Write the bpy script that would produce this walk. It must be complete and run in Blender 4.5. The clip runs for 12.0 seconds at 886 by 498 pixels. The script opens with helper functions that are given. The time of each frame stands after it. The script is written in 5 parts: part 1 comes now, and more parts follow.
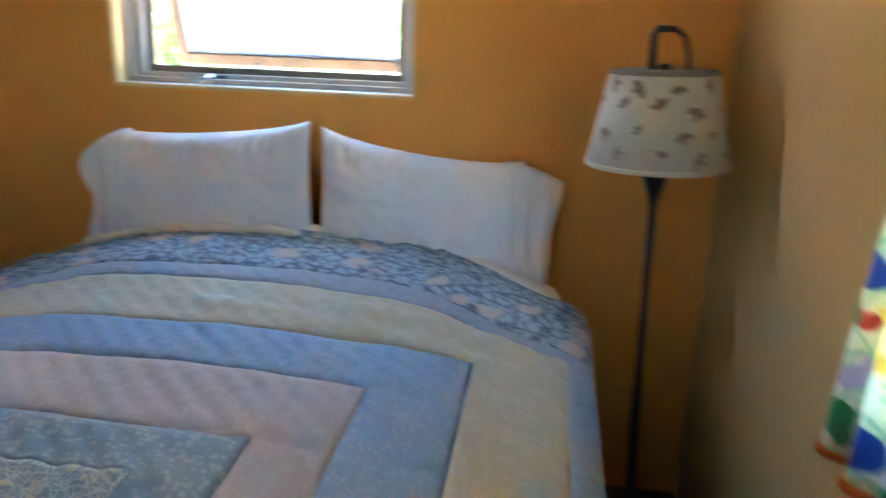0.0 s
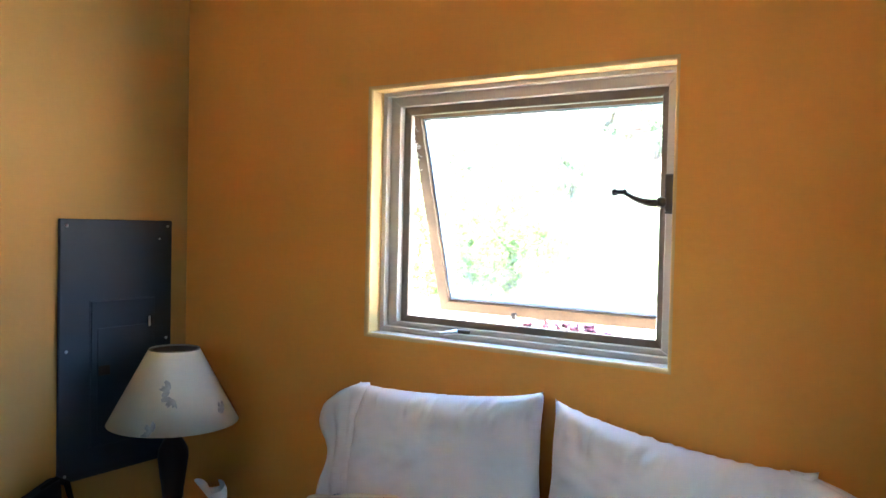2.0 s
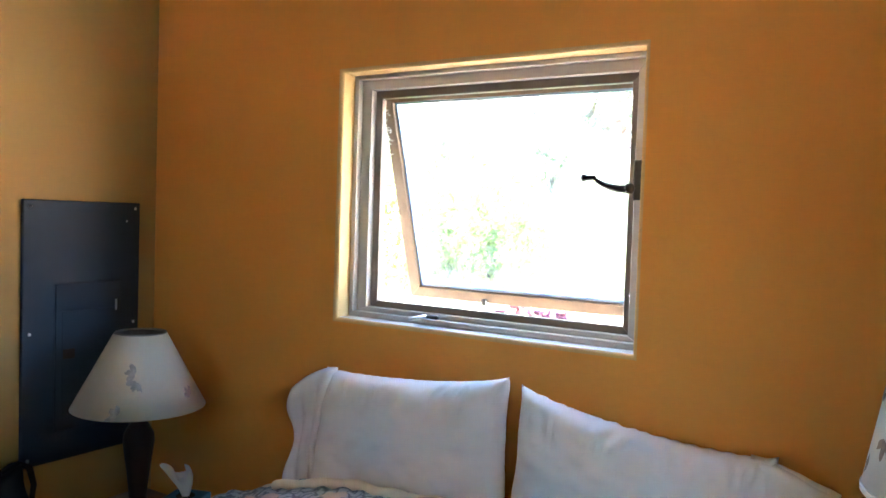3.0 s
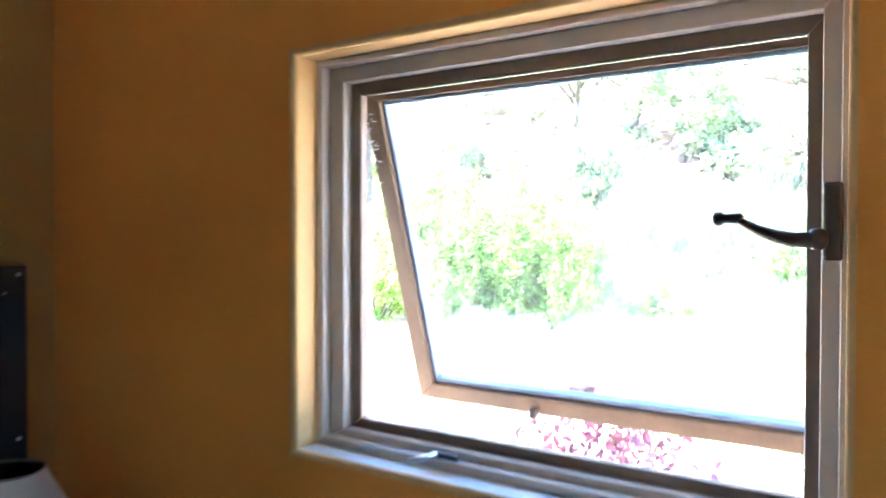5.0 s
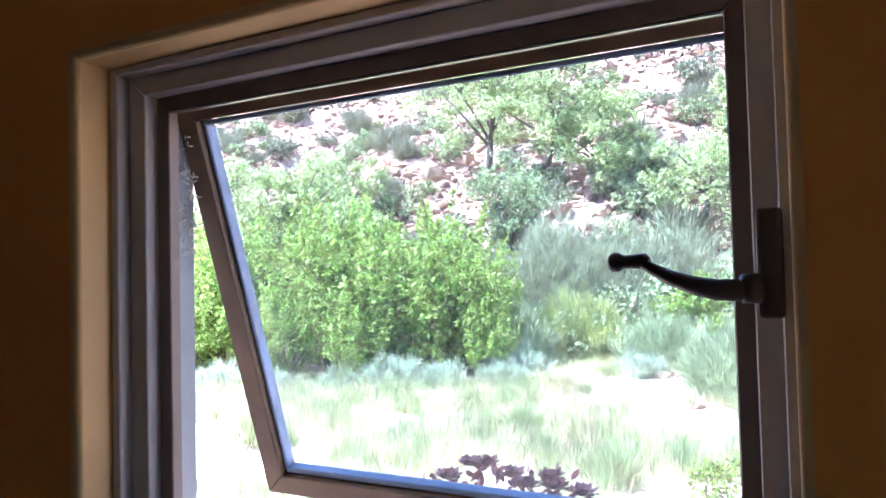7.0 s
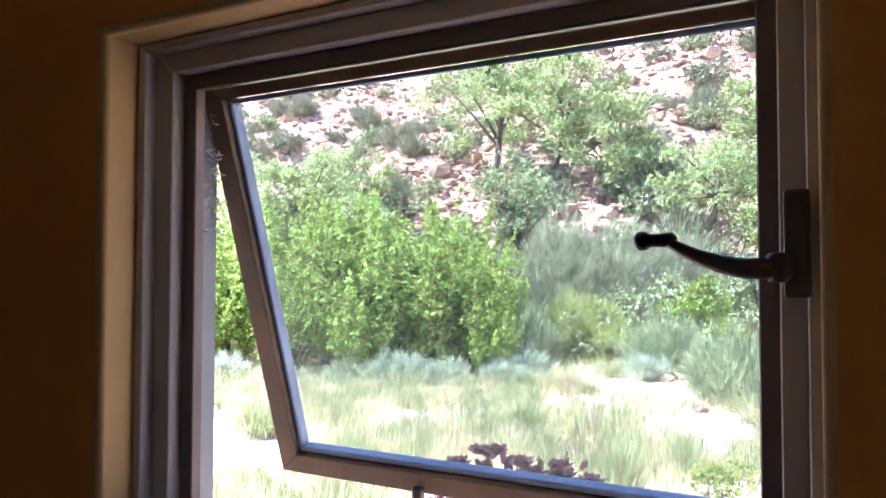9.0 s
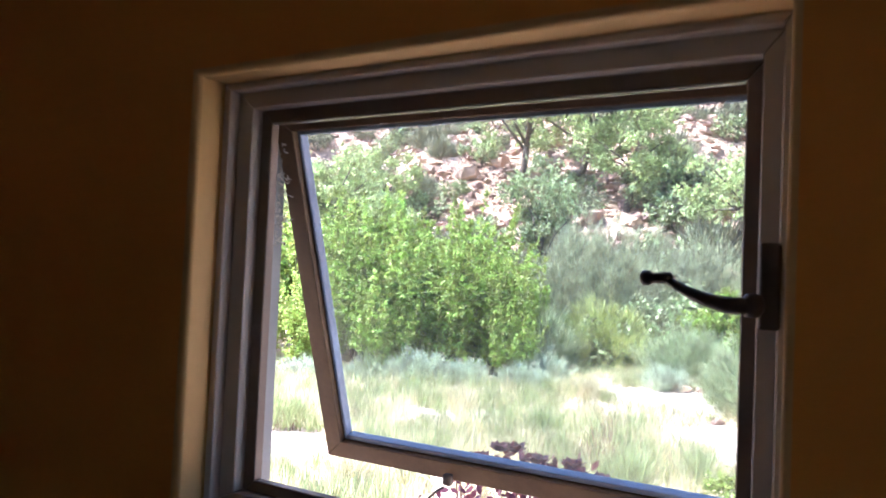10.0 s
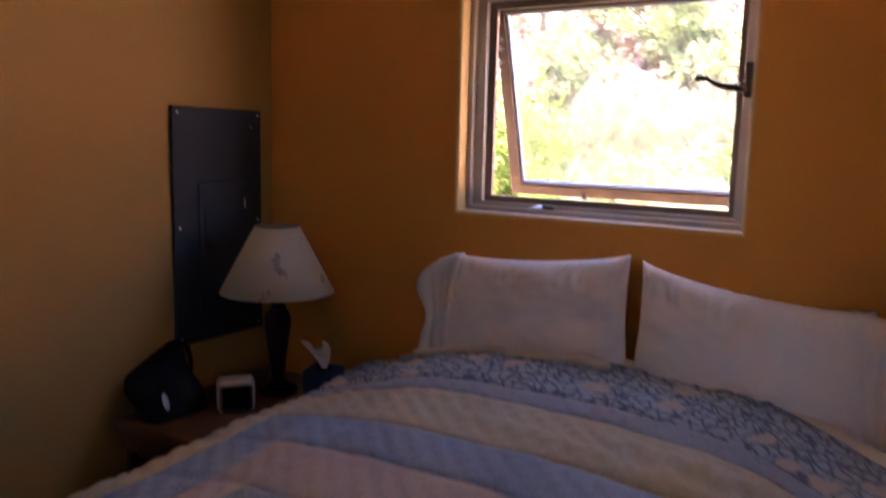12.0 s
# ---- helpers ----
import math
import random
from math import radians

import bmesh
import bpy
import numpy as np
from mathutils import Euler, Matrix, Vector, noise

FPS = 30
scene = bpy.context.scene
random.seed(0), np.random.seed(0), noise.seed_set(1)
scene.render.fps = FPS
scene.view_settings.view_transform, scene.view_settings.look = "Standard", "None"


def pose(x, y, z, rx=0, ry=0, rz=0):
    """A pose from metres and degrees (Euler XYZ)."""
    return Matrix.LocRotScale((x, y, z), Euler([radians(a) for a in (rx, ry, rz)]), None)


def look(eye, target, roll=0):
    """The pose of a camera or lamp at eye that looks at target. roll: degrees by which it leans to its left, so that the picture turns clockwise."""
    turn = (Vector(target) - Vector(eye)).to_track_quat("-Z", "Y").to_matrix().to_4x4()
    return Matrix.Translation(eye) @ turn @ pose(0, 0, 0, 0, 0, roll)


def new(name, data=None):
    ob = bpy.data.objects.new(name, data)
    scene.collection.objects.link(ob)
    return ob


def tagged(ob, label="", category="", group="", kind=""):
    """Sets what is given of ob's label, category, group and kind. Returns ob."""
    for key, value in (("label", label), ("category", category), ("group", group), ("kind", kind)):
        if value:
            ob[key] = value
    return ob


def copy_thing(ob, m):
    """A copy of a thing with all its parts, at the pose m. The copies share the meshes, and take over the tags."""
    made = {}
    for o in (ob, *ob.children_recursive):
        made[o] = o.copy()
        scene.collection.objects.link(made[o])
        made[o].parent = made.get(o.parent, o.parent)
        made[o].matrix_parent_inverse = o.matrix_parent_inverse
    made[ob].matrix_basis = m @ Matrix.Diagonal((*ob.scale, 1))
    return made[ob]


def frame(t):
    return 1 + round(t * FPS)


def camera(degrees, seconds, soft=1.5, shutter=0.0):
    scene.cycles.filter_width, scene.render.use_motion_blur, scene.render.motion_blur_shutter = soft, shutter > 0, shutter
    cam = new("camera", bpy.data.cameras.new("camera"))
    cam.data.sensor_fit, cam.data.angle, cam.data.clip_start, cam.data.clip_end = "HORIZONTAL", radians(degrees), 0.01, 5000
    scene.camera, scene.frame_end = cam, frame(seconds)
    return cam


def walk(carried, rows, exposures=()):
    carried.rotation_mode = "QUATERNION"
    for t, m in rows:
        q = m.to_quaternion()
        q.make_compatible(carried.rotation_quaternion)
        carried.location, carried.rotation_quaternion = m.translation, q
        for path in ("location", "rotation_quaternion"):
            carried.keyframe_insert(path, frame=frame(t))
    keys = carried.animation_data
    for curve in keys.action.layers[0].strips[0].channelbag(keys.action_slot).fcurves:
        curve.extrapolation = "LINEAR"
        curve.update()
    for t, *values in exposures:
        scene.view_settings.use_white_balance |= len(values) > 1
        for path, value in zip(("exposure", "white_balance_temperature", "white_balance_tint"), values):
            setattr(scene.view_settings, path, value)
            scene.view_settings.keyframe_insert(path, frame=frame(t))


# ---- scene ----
cam = camera(60.2, 12.0, shutter=0.5)
PATH = [
    (0, (2.533, -2.304, 1.215), (2.284, -0.399, 0.659), 2.1),
    (0.5, (2.73, -2.023, 1.274), (1.838, -0.316, 0.734), 0.6),
    (1, (2.654, -1.919, 1.328), (1.627, -0.221, 1.077), 0.5),
    (1.5, (2.67, -1.858, 1.354), (1.561, -0.195, 1.27), 1.7),
    (2, (2.686, -1.862, 1.351), (1.581, -0.196, 1.293), 1.3),
    (2.5, (2.708, -1.822, 1.34), (1.603, -0.156, 1.283), 1.4),
    (2.7, (2.713, -1.837, 1.338), (1.637, -0.152, 1.281), 1.2),
    (4.3, (2.481, -1.53, 1.334), (1.373, 0.124, 1.143), 4.7),
    (4.5, (2.405, -1.408, 1.357), (1.284, 0.248, 1.306), 4.8),
    (5, (2.252, -1.03, 1.428), (1.096, 0.602, 1.392), 0.1),
    (5.5, (2.16, -0.792, 1.467), (1.077, 0.889, 1.482), -1.4),
    (6, (2.137, -0.718, 1.478), (1.128, 1.007, 1.551), -1.3),
    (6.5, (2.167, -0.712, 1.486), (1.168, 1.016, 1.605), -2.6),
    (7, (2.176, -0.7, 1.441), (1.197, 1.042, 1.514), -1.4),
    (9, (2.16, -0.721, 1.416), (1.169, 1.015, 1.486), 0.1),
    (9.5, (2.162, -0.767, 1.421), (1.118, 0.938, 1.491), 1.5),
    (10, (2.231, -0.894, 1.443), (1.189, 0.811, 1.512), 2.5),
    (10.5, (2.345, -1.257, 1.491), (1.301, 0.446, 1.594), 4.1),
    (11, (2.428, -1.671, 1.476), (1.312, -0.012, 1.545), 3.6),
    (11.5, (2.493, -2.021, 1.343), (1.329, -0.397, 1.248), 1.1),
    (12, (2.533, -2.285, 1.252), (1.492, -0.6, 0.972), 1.5),
]

walk(cam, [(t, look(eye, target, roll)) for t, eye, target, roll in PATH],
     exposures=[(0.0, 5.85, 5000, 0), (0.5, 6.0, 5100, 1), (1.0, 5.95, 5150, -3), (1.5, 5.85, 5200, -1), (2.0, 5.82, 5250, 3), (2.7, 5.75, 5250, 4),
                (4.5, 5.45, 5100, 5), (5.0, 5.0, 4950, 8), (5.5, 4.25, 4800, 12), (6.0, 3.65, 4800, 17), (6.5, 3.2, 4850, 20), (7.0, 2.9, 4950, 22),
                (9.0, 2.55, 5400, 23), (10.0, 2.58, 5500, 23), (10.5, 2.78, 5650, 26), (11.0, 3.1, 5950, 34), (11.5, 3.7, 6350, 40), (12.0, 4.27, 6700, 46)])

# ---- light ----
SUN_EL, SUN_AZ = 61.0, 232.0          # degrees; azimuth clockwise from +y
world = bpy.data.worlds.new("world")
scene.world = world
world.use_nodes = True
sky = world.node_tree.nodes.new("ShaderNodeTexSky")
sky.sky_type = 'NISHITA'
sky.sun_disc = False
sky.sun_elevation = radians(SUN_EL)
sky.sun_rotation = radians(SUN_AZ)
world.node_tree.links.new(sky.outputs[0], world.node_tree.nodes["Background"].inputs[0])
world.node_tree.nodes["Background"].inputs[1].default_value = 0.14

sun = bpy.data.lights.new("sun", 'SUN')
sun.energy, sun.angle, sun.color = 5.0, radians(0.53), (1.0, 0.95, 0.86)
a, e = radians(SUN_AZ), radians(SUN_EL)
toward_sun = Vector((math.sin(a) * math.cos(e), math.cos(a) * math.cos(e), math.sin(e)))
new("sun", sun).matrix_world = look(toward_sun * 50, (0, 0, 0))


# ---- materials ----
def nodes_of(m):
    m.use_nodes = True
    t = m.node_tree
    return t, t.nodes, t.links, t.nodes["Principled BSDF"]


def surface(name, base, rough=0.6, vary=0.12, scale=3.0, fine=60.0, bump=0.15, depth=0.004, metal=0.0, stain=None,
            island=0.0, pieces=0.0, coat=0.0, spec=0.5, through_light=0.0):
    """A painted, woven or mineral surface: broad tone changes, fine grain, relief."""
    m = bpy.data.materials.new(name)
    t, n, l, p = nodes_of(m)
    co = n.new("ShaderNodeTexCoord")
    big, small = n.new("ShaderNodeTexNoise"), n.new("ShaderNodeTexNoise")
    big.inputs["Scale"].default_value, big.inputs["Detail"].default_value = scale, 6
    small.inputs["Scale"].default_value, small.inputs["Detail"].default_value = fine, 4
    for k in (big, small):
        l.new(co.outputs["Object"], k.inputs["Vector"])
    ramp = n.new("ShaderNodeValToRGB")
    dark = [c * (1 - vary) for c in base]
    light = [min(1, c * (1 + vary)) for c in base]
    ramp.color_ramp.elements[0].color = (*(stain or dark), 1)
    ramp.color_ramp.elements[0].position = 0.3
    ramp.color_ramp.elements[1].color = (*light, 1)
    ramp.color_ramp.elements[1].position = 0.7
    l.new(big.outputs["Fac"], ramp.inputs["Fac"])
    mix = n.new("ShaderNodeMix")
    mix.data_type, mix.blend_type = 'RGBA', 'MULTIPLY'
    mix.inputs[0].default_value = 0.5
    grain = n.new("ShaderNodeMapRange")
    grain.inputs["To Min"].default_value, grain.inputs["To Max"].default_value = 1 - vary * 1.5, 1 + vary
    l.new(small.outputs["Fac"], grain.inputs["Value"])
    l.new(ramp.outputs["Color"], mix.inputs[6])
    l.new(grain.outputs[0], mix.inputs[7])
    colour = mix.outputs[2]
    if island or pieces:
        src = n.new("ShaderNodeNewGeometry").outputs["Random Per Island"] if island else n.new("ShaderNodeObjectInfo").outputs["Random"]
        hsv = n.new("ShaderNodeHueSaturation")
        amount = island or pieces
        for key, lo, hi in (("Value", 1 - amount, 1 + amount), ("Hue", 0.5 - amount * 0.05, 0.5 + amount * 0.05)):
            r = n.new("ShaderNodeMapRange")
            r.inputs["To Min"].default_value, r.inputs["To Max"].default_value = lo, hi
            l.new(src, r.inputs["Value"])
            l.new(r.outputs[0], hsv.inputs[key])
        l.new(colour, hsv.inputs["Color"])
        colour = hsv.outputs["Color"]
    l.new(colour, p.inputs["Base Color"])
    p.inputs["Roughness"].default_value, p.inputs["Metallic"].default_value = rough, metal
    p.inputs["Coat Weight"].default_value = coat
    p.inputs["Specular IOR Level"].default_value = spec
    if bump:
        b = n.new("ShaderNodeBump")
        b.inputs["Strength"].default_value, b.inputs["Distance"].default_value = bump, depth
        l.new(small.outputs["Fac"], b.inputs["Height"])
        l.new(b.outputs[0], p.inputs["Normal"])
    if through_light:
        tr, ms = n.new("ShaderNodeBsdfTranslucent"), n.new("ShaderNodeMixShader")
        l.new(colour, tr.inputs["Color"])
        ms.inputs[0].default_value = through_light
        l.new(p.outputs[0], ms.inputs[1])
        l.new(tr.outputs[0], ms.inputs[2])
        l.new(ms.outputs[0], n["Material Output"].inputs["Surface"])
    return m


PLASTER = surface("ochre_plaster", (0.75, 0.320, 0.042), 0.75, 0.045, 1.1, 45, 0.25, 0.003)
# Side walls' ochre is darkened to dim the light that falls on them.
PLASTER_WEST = surface("dimmed_ochre_plaster", (0.50, 0.285, 0.085), 0.75, 0.045, 1.1, 45, 0.25, 0.003)
WHITE = surface("white_paint", (0.49, 0.425, 0.365), 0.65, 0.06, 4, 90, 0.1, 0.002)
JAMB = surface("grey_outer_jamb_paint", (0.30, 0.31, 0.30), 0.5, 0.12, 6, 90, 0.15, 0.002)
# Wall ochre made paler: the daylight washing over the reveal is in the colour.
REVEAL = surface("daylit_ochre_reveal_plaster", (0.62, 0.385, 0.14), 0.7, 0.06, 4, 60, 0.15, 0.002)
SILL = surface("white_sill_paint", (0.66, 0.62, 0.57), 0.35, 0.06, 5, 70, 0.15, 0.002)
BROWN = surface("brown_window_metal", (0.185, 0.13, 0.097), 0.45, 0.12, 8, 120, 0.1, 0.001)
SASHWOOD = surface("weathered_sash_wood", (0.15, 0.091, 0.047), 0.6, 0.25, 9, 90, 0.3, 0.002)
# Bead colour is blued to carry the sky's reflection.
SASHEDGE = surface("sky_tinted_sash_edge", (0.24, 0.31, 0.44), 0.28, 0.2, 12, 80, 0.2, 0.001)
MESHGREY = surface("grey_insect_mesh", (0.24, 0.24, 0.23), 0.6, 0.1, 15, 150, 0, 0.001)
METAL = surface("dull_pewter_metal", (0.10, 0.082, 0.072), 0.5, 0.15, 15, 150, 0.1, 0.001, metal=0.7)
STEEL = surface("bright_steel", (0.6, 0.6, 0.6), 0.3, 0.08, 20, 200, 0.05, 0.001, metal=1.0)
PANELGREY = surface("dark_grey_enamel", (0.028, 0.036, 0.052), 0.6, 0.1, 4, 140, 0.1, 0.001)
CEILING = surface("white_ceiling_paint", (0.70, 0.64, 0.52), 0.8, 0.05, 1.5, 50, 0.2, 0.003)
FLOOR = surface("dark_wood_floor", (0.13, 0.075, 0.04), 0.45, 0.25, 3, 60, 0.2, 0.002)
TRIM = surface("dark_brown_baseboard", (0.16, 0.10, 0.06), 0.5, 0.1, 5, 80, 0.1, 0.001)
LINEN = surface("white_cotton", (0.81, 0.725, 0.685), 0.85, 0.04, 4, 260, 0.25, 0.0015, spec=0.2)
HEM = surface("cream_cotton_sheet", (0.78, 0.66, 0.52), 0.85, 0.05, 4, 240, 0.25, 0.0015, spec=0.2)
SHADE = surface("ivory_paper_shade", (0.76, 0.67, 0.53), 0.8, 0.05, 6, 120, 0.15, 0.001, through_light=0.25)
SHADE_IN = surface("shade_ring", (0.30, 0.24, 0.18), 0.7, 0.1, 6, 120, 0.1, 0.001)
PRINT = surface("brown_leaf_print", (0.36, 0.25, 0.17), 0.85, 0.3, 40, 200, 0.1, 0.001)
PRINTGREY = surface("grey_leaf_print", (0.42, 0.38, 0.34), 0.85, 0.25, 40, 200, 0.1, 0.001)
BRONZE = surface("dark_bronze", (0.055, 0.035, 0.024), 0.4, 0.2, 12, 120, 0.1, 0.001, metal=0.5)
CERAMIC = surface("dark_brown_turned_wood", (0.030, 0.015, 0.009), 0.5, 0.25, 12, 120, 0.1, 0.001, spec=0.25)
REDWOOD = surface("red_brown_wood", (0.17, 0.065, 0.03), 0.4, 0.3, 6, 70, 0.2, 0.002)
BLACK = surface("black_leather", (0.009, 0.009, 0.011), 0.65, 0.2, 10, 160, 0.4, 0.002, spec=0.2)
BLACKGLASS = surface("black_display", (0.004, 0.004, 0.005), 0.3, 0.1, 5, 50, 0, 0.001)
OFFWHITE = surface("off_white_plastic", (0.62, 0.58, 0.52), 0.4, 0.05, 6, 120, 0.05, 0.001)
BLUECARD = surface("blue_cardboard", (0.03, 0.13, 0.30), 0.6, 0.12, 8, 100, 0.1, 0.001)
TISSUE = surface("white_tissue", (0.80, 0.79, 0.78), 0.9, 0.04, 8, 160, 0.2, 0.001, through_light=0.3)
STUCCO = surface("tan_stucco", (0.47, 0.41, 0.33), 0.9, 0.12, 2, 50, 0.4, 0.004)
DUST = surface("grey_cobweb_dust", (0.5, 0.46, 0.4), 0.95, 0.3, 30, 160, 0.4, 0.002)

GLASS = bpy.data.materials.new("dusty_window_glass")
t_, n_, l_, p_ = nodes_of(GLASS)
p_.inputs["Base Color"].default_value = (0.8, 0.82, 0.8, 1)
p_.inputs["Roughness"].default_value = 0.9
clear, gloss, m1, m2 = (n_.new("ShaderNodeBsdfTransparent"), n_.new("ShaderNodeBsdfGlossy"), n_.new("ShaderNodeMixShader"),
                            n_.new("ShaderNodeMixShader"))
dust, dustramp = n_.new("ShaderNodeTexNoise"), n_.new("ShaderNodeMapRange")
dust.inputs["Scale"].default_value, dust.inputs["Detail"].default_value = 5, 8
dustramp.inputs["To Min"].default_value, dustramp.inputs["To Max"].default_value = 0.03, 0.09
l_.new(dust.outputs["Fac"], dustramp.inputs["Value"])
clear.inputs["Color"].default_value = (0.93, 0.97, 0.95, 1)
gloss.inputs["Roughness"].default_value = 0.02
m2.inputs[0].default_value = 0.05
l_.new(dustramp.outputs[0], m1.inputs[0])
l_.new(clear.outputs[0], m1.inputs[1])
l_.new(p_.outputs[0], m1.inputs[2])
l_.new(m1.outputs[0], m2.inputs[1])
l_.new(gloss.outputs[0], m2.inputs[2])
l_.new(m2.outputs[0], n_["Material Output"].inputs["Surface"])


def cloth(name, base, other, scale, rough=0.9, threads=420.0):
    """Printed patchwork cotton: two tones in small blotches over a weave."""
    m = bpy.data.materials.new(name)
    t, n, l, p = nodes_of(m)
    co = n.new("ShaderNodeTexCoord")
    v, w, ramp, b = n.new("ShaderNodeTexVoronoi"), n.new("ShaderNodeTexNoise"), n.new("ShaderNodeValToRGB"), n.new("ShaderNodeBump")
    v.inputs["Scale"].default_value = scale
    w.inputs["Scale"].default_value, w.inputs["Detail"].default_value = scale * 0.5, 5
    l.new(co.outputs["Object"], v.inputs["Vector"])
    l.new(co.outputs["Object"], w.inputs["Vector"])
    add = n.new("ShaderNodeMath")
    add.operation = 'ADD'
    l.new(v.outputs["Distance"], add.inputs[0])
    l.new(w.outputs["Fac"], add.inputs[1])
    l.new(add.outputs[0], ramp.inputs["Fac"])
    ramp.color_ramp.elements[0].position, ramp.color_ramp.elements[1].position = 0.7, 1.0
    ramp.color_ramp.elements[0].color, ramp.color_ramp.elements[1].color = (*other, 1), (*base, 1)
    thread = n.new("ShaderNodeTexNoise")
    thread.inputs["Scale"].default_value = threads
    l.new(co.outputs["Object"], thread.inputs["Vector"])
    b.inputs["Strength"].default_value, b.inputs["Distance"].default_value = 0.4, 0.0015
    l.new(thread.outputs["Fac"], b.inputs["Height"])
    l.new(b.outputs[0], p.inputs["Normal"])
    l.new(ramp.outputs[0], p.inputs["Base Color"])
    p.inputs["Roughness"].default_value, p.inputs["Specular IOR Level"].default_value = rough, 0.2
    return m


def floral(name, ground, vine, flower, scale, spots, reach=0.30, through_light=0.0):
    """Printed floral cotton: a scrolling vine ground with scattered round flowers."""
    m = bpy.data.materials.new(name)
    t, n, l, p = nodes_of(m)
    co = n.new("ShaderNodeTexCoord")
    warp, v, f = n.new("ShaderNodeTexNoise"), n.new("ShaderNodeTexVoronoi"), n.new("ShaderNodeTexVoronoi")
    warp.inputs["Scale"].default_value = scale * 0.6
    mixv = n.new("ShaderNodeMix")
    mixv.data_type, mixv.blend_type = 'RGBA', 'ADD'
    mixv.inputs[0].default_value = 0.06
    l.new(co.outputs["Object"], warp.inputs["Vector"])
    l.new(co.outputs["Object"], mixv.inputs[6])
    l.new(warp.outputs["Color"], mixv.inputs[7])
    v.feature = 'DISTANCE_TO_EDGE'
    v.inputs["Scale"].default_value, f.inputs["Scale"].default_value = scale, spots
    l.new(mixv.outputs[2], v.inputs["Vector"])
    l.new(mixv.outputs[2], f.inputs["Vector"])
    r1, r2 = n.new("ShaderNodeValToRGB"), n.new("ShaderNodeValToRGB")
    r1.color_ramp.elements[0].color, r1.color_ramp.elements[1].color = (*vine, 1), (*ground, 1)
    r1.color_ramp.elements[0].position, r1.color_ramp.elements[1].position = 0.06, 0.13
    r2.color_ramp.elements[0].color, r2.color_ramp.elements[1].color = (1, 1, 1, 1), (0, 0, 0, 1)
    r2.color_ramp.elements[0].position, r2.color_ramp.elements[1].position = reach - 0.03, reach + 0.03
    l.new(v.outputs["Distance"], r1.inputs["Fac"])
    l.new(f.outputs["Distance"], r2.inputs["Fac"])
    mx = n.new("ShaderNodeMix")
    mx.data_type = 'RGBA'
    l.new(r2.outputs["Color"], mx.inputs[0])
    l.new(r1.outputs["Color"], mx.inputs[6])
    if isinstance(flower, tuple):
        mx.inputs[7].default_value = (*flower, 1)
    else:
        pick = n.new("ShaderNodeValToRGB")
        pick.color_ramp.interpolation = 'CONSTANT'
        sep = n.new("ShaderNodeSeparateColor")
        l.new(f.outputs["Color"], sep.inputs[0])
        l.new(sep.outputs[0], pick.inputs["Fac"])
        for i, c in enumerate(flower):
            el = pick.color_ramp.elements[i] if i < 2 else pick.color_ramp.elements.new(i / len(flower))
            el.position, el.color = i / len(flower), (*c, 1)
        l.new(pick.outputs["Color"], mx.inputs[7])
    l.new(mx.outputs[2], p.inputs["Base Color"])
    thread, b = n.new("ShaderNodeTexNoise"), n.new("ShaderNodeBump")
    thread.inputs["Scale"].default_value = 400
    b.inputs["Strength"].default_value, b.inputs["Distance"].default_value = 0.3, 0.0015
    l.new(thread.outputs["Fac"], b.inputs["Height"])
    l.new(b.outputs[0], p.inputs["Normal"])
    p.inputs["Roughness"].default_value, p.inputs["Specular IOR Level"].default_value = 0.9, 0.2
    if through_light:
        tr, ms = n.new("ShaderNodeBsdfTranslucent"), n.new("ShaderNodeMixShader")
        l.new(mx.outputs[2], tr.inputs["Color"])
        ms.inputs[0].default_value = through_light
        l.new(p.outputs[0], ms.inputs[1])
        l.new(tr.outputs[0], ms.inputs[2])
        l.new(ms.outputs[0], n["Material Output"].inputs["Surface"])
    return m


Q_FLORAL = floral("floral_border_cotton", (0.38, 0.41, 0.43), (0.15, 0.17, 0.20), (0.54, 0.43, 0.35), 30, 8.5, 0.30)
Q_GREY = cloth("grey_blue_cotton", (0.355, 0.365, 0.40), (0.305, 0.32, 0.36), 60)
Q_YELLOW = cloth("butter_yellow_cotton", (0.533, 0.439, 0.292), (0.568, 0.49, 0.37), 55)
Q_BLUE = cloth("sprigged_blue_cotton", (0.275, 0.353, 0.49), (0.353, 0.413, 0.516), 90)
Q_PINK = cloth("shell_pink_cotton", (0.499, 0.421, 0.413), (0.533, 0.473, 0.447), 70)
Q_INNER = cloth("blue_grey_sprigged_cotton", (0.258, 0.327, 0.404), (0.396, 0.43, 0.456), 75)
Q_CENTRE = floral("small_floral_cotton", (0.232, 0.292, 0.361), (0.43, 0.447, 0.43), (0.516, 0.473, 0.361), 60, 26)
CURTAIN = floral("bright_floral_curtain_cotton", (0.80, 0.76, 0.56), (0.50, 0.60, 0.40),
                 [(0.60, 0.10, 0.07), (0.09, 0.14, 0.36), (0.12, 0.30, 0.14), (0.74, 0.58, 0.16), (0.66, 0.70, 0.62), (0.55, 0.42, 0.55), (0.30, 0.48, 0.30),
                  (0.80, 0.78, 0.66)], 24, 17, 0.52, 0.5)
HEMRED = surface("red_cotton_binding", (0.55, 0.12, -0.04), 0.8, 0.15, 10, 150, 0.1, 0.001, through_light=0.3)

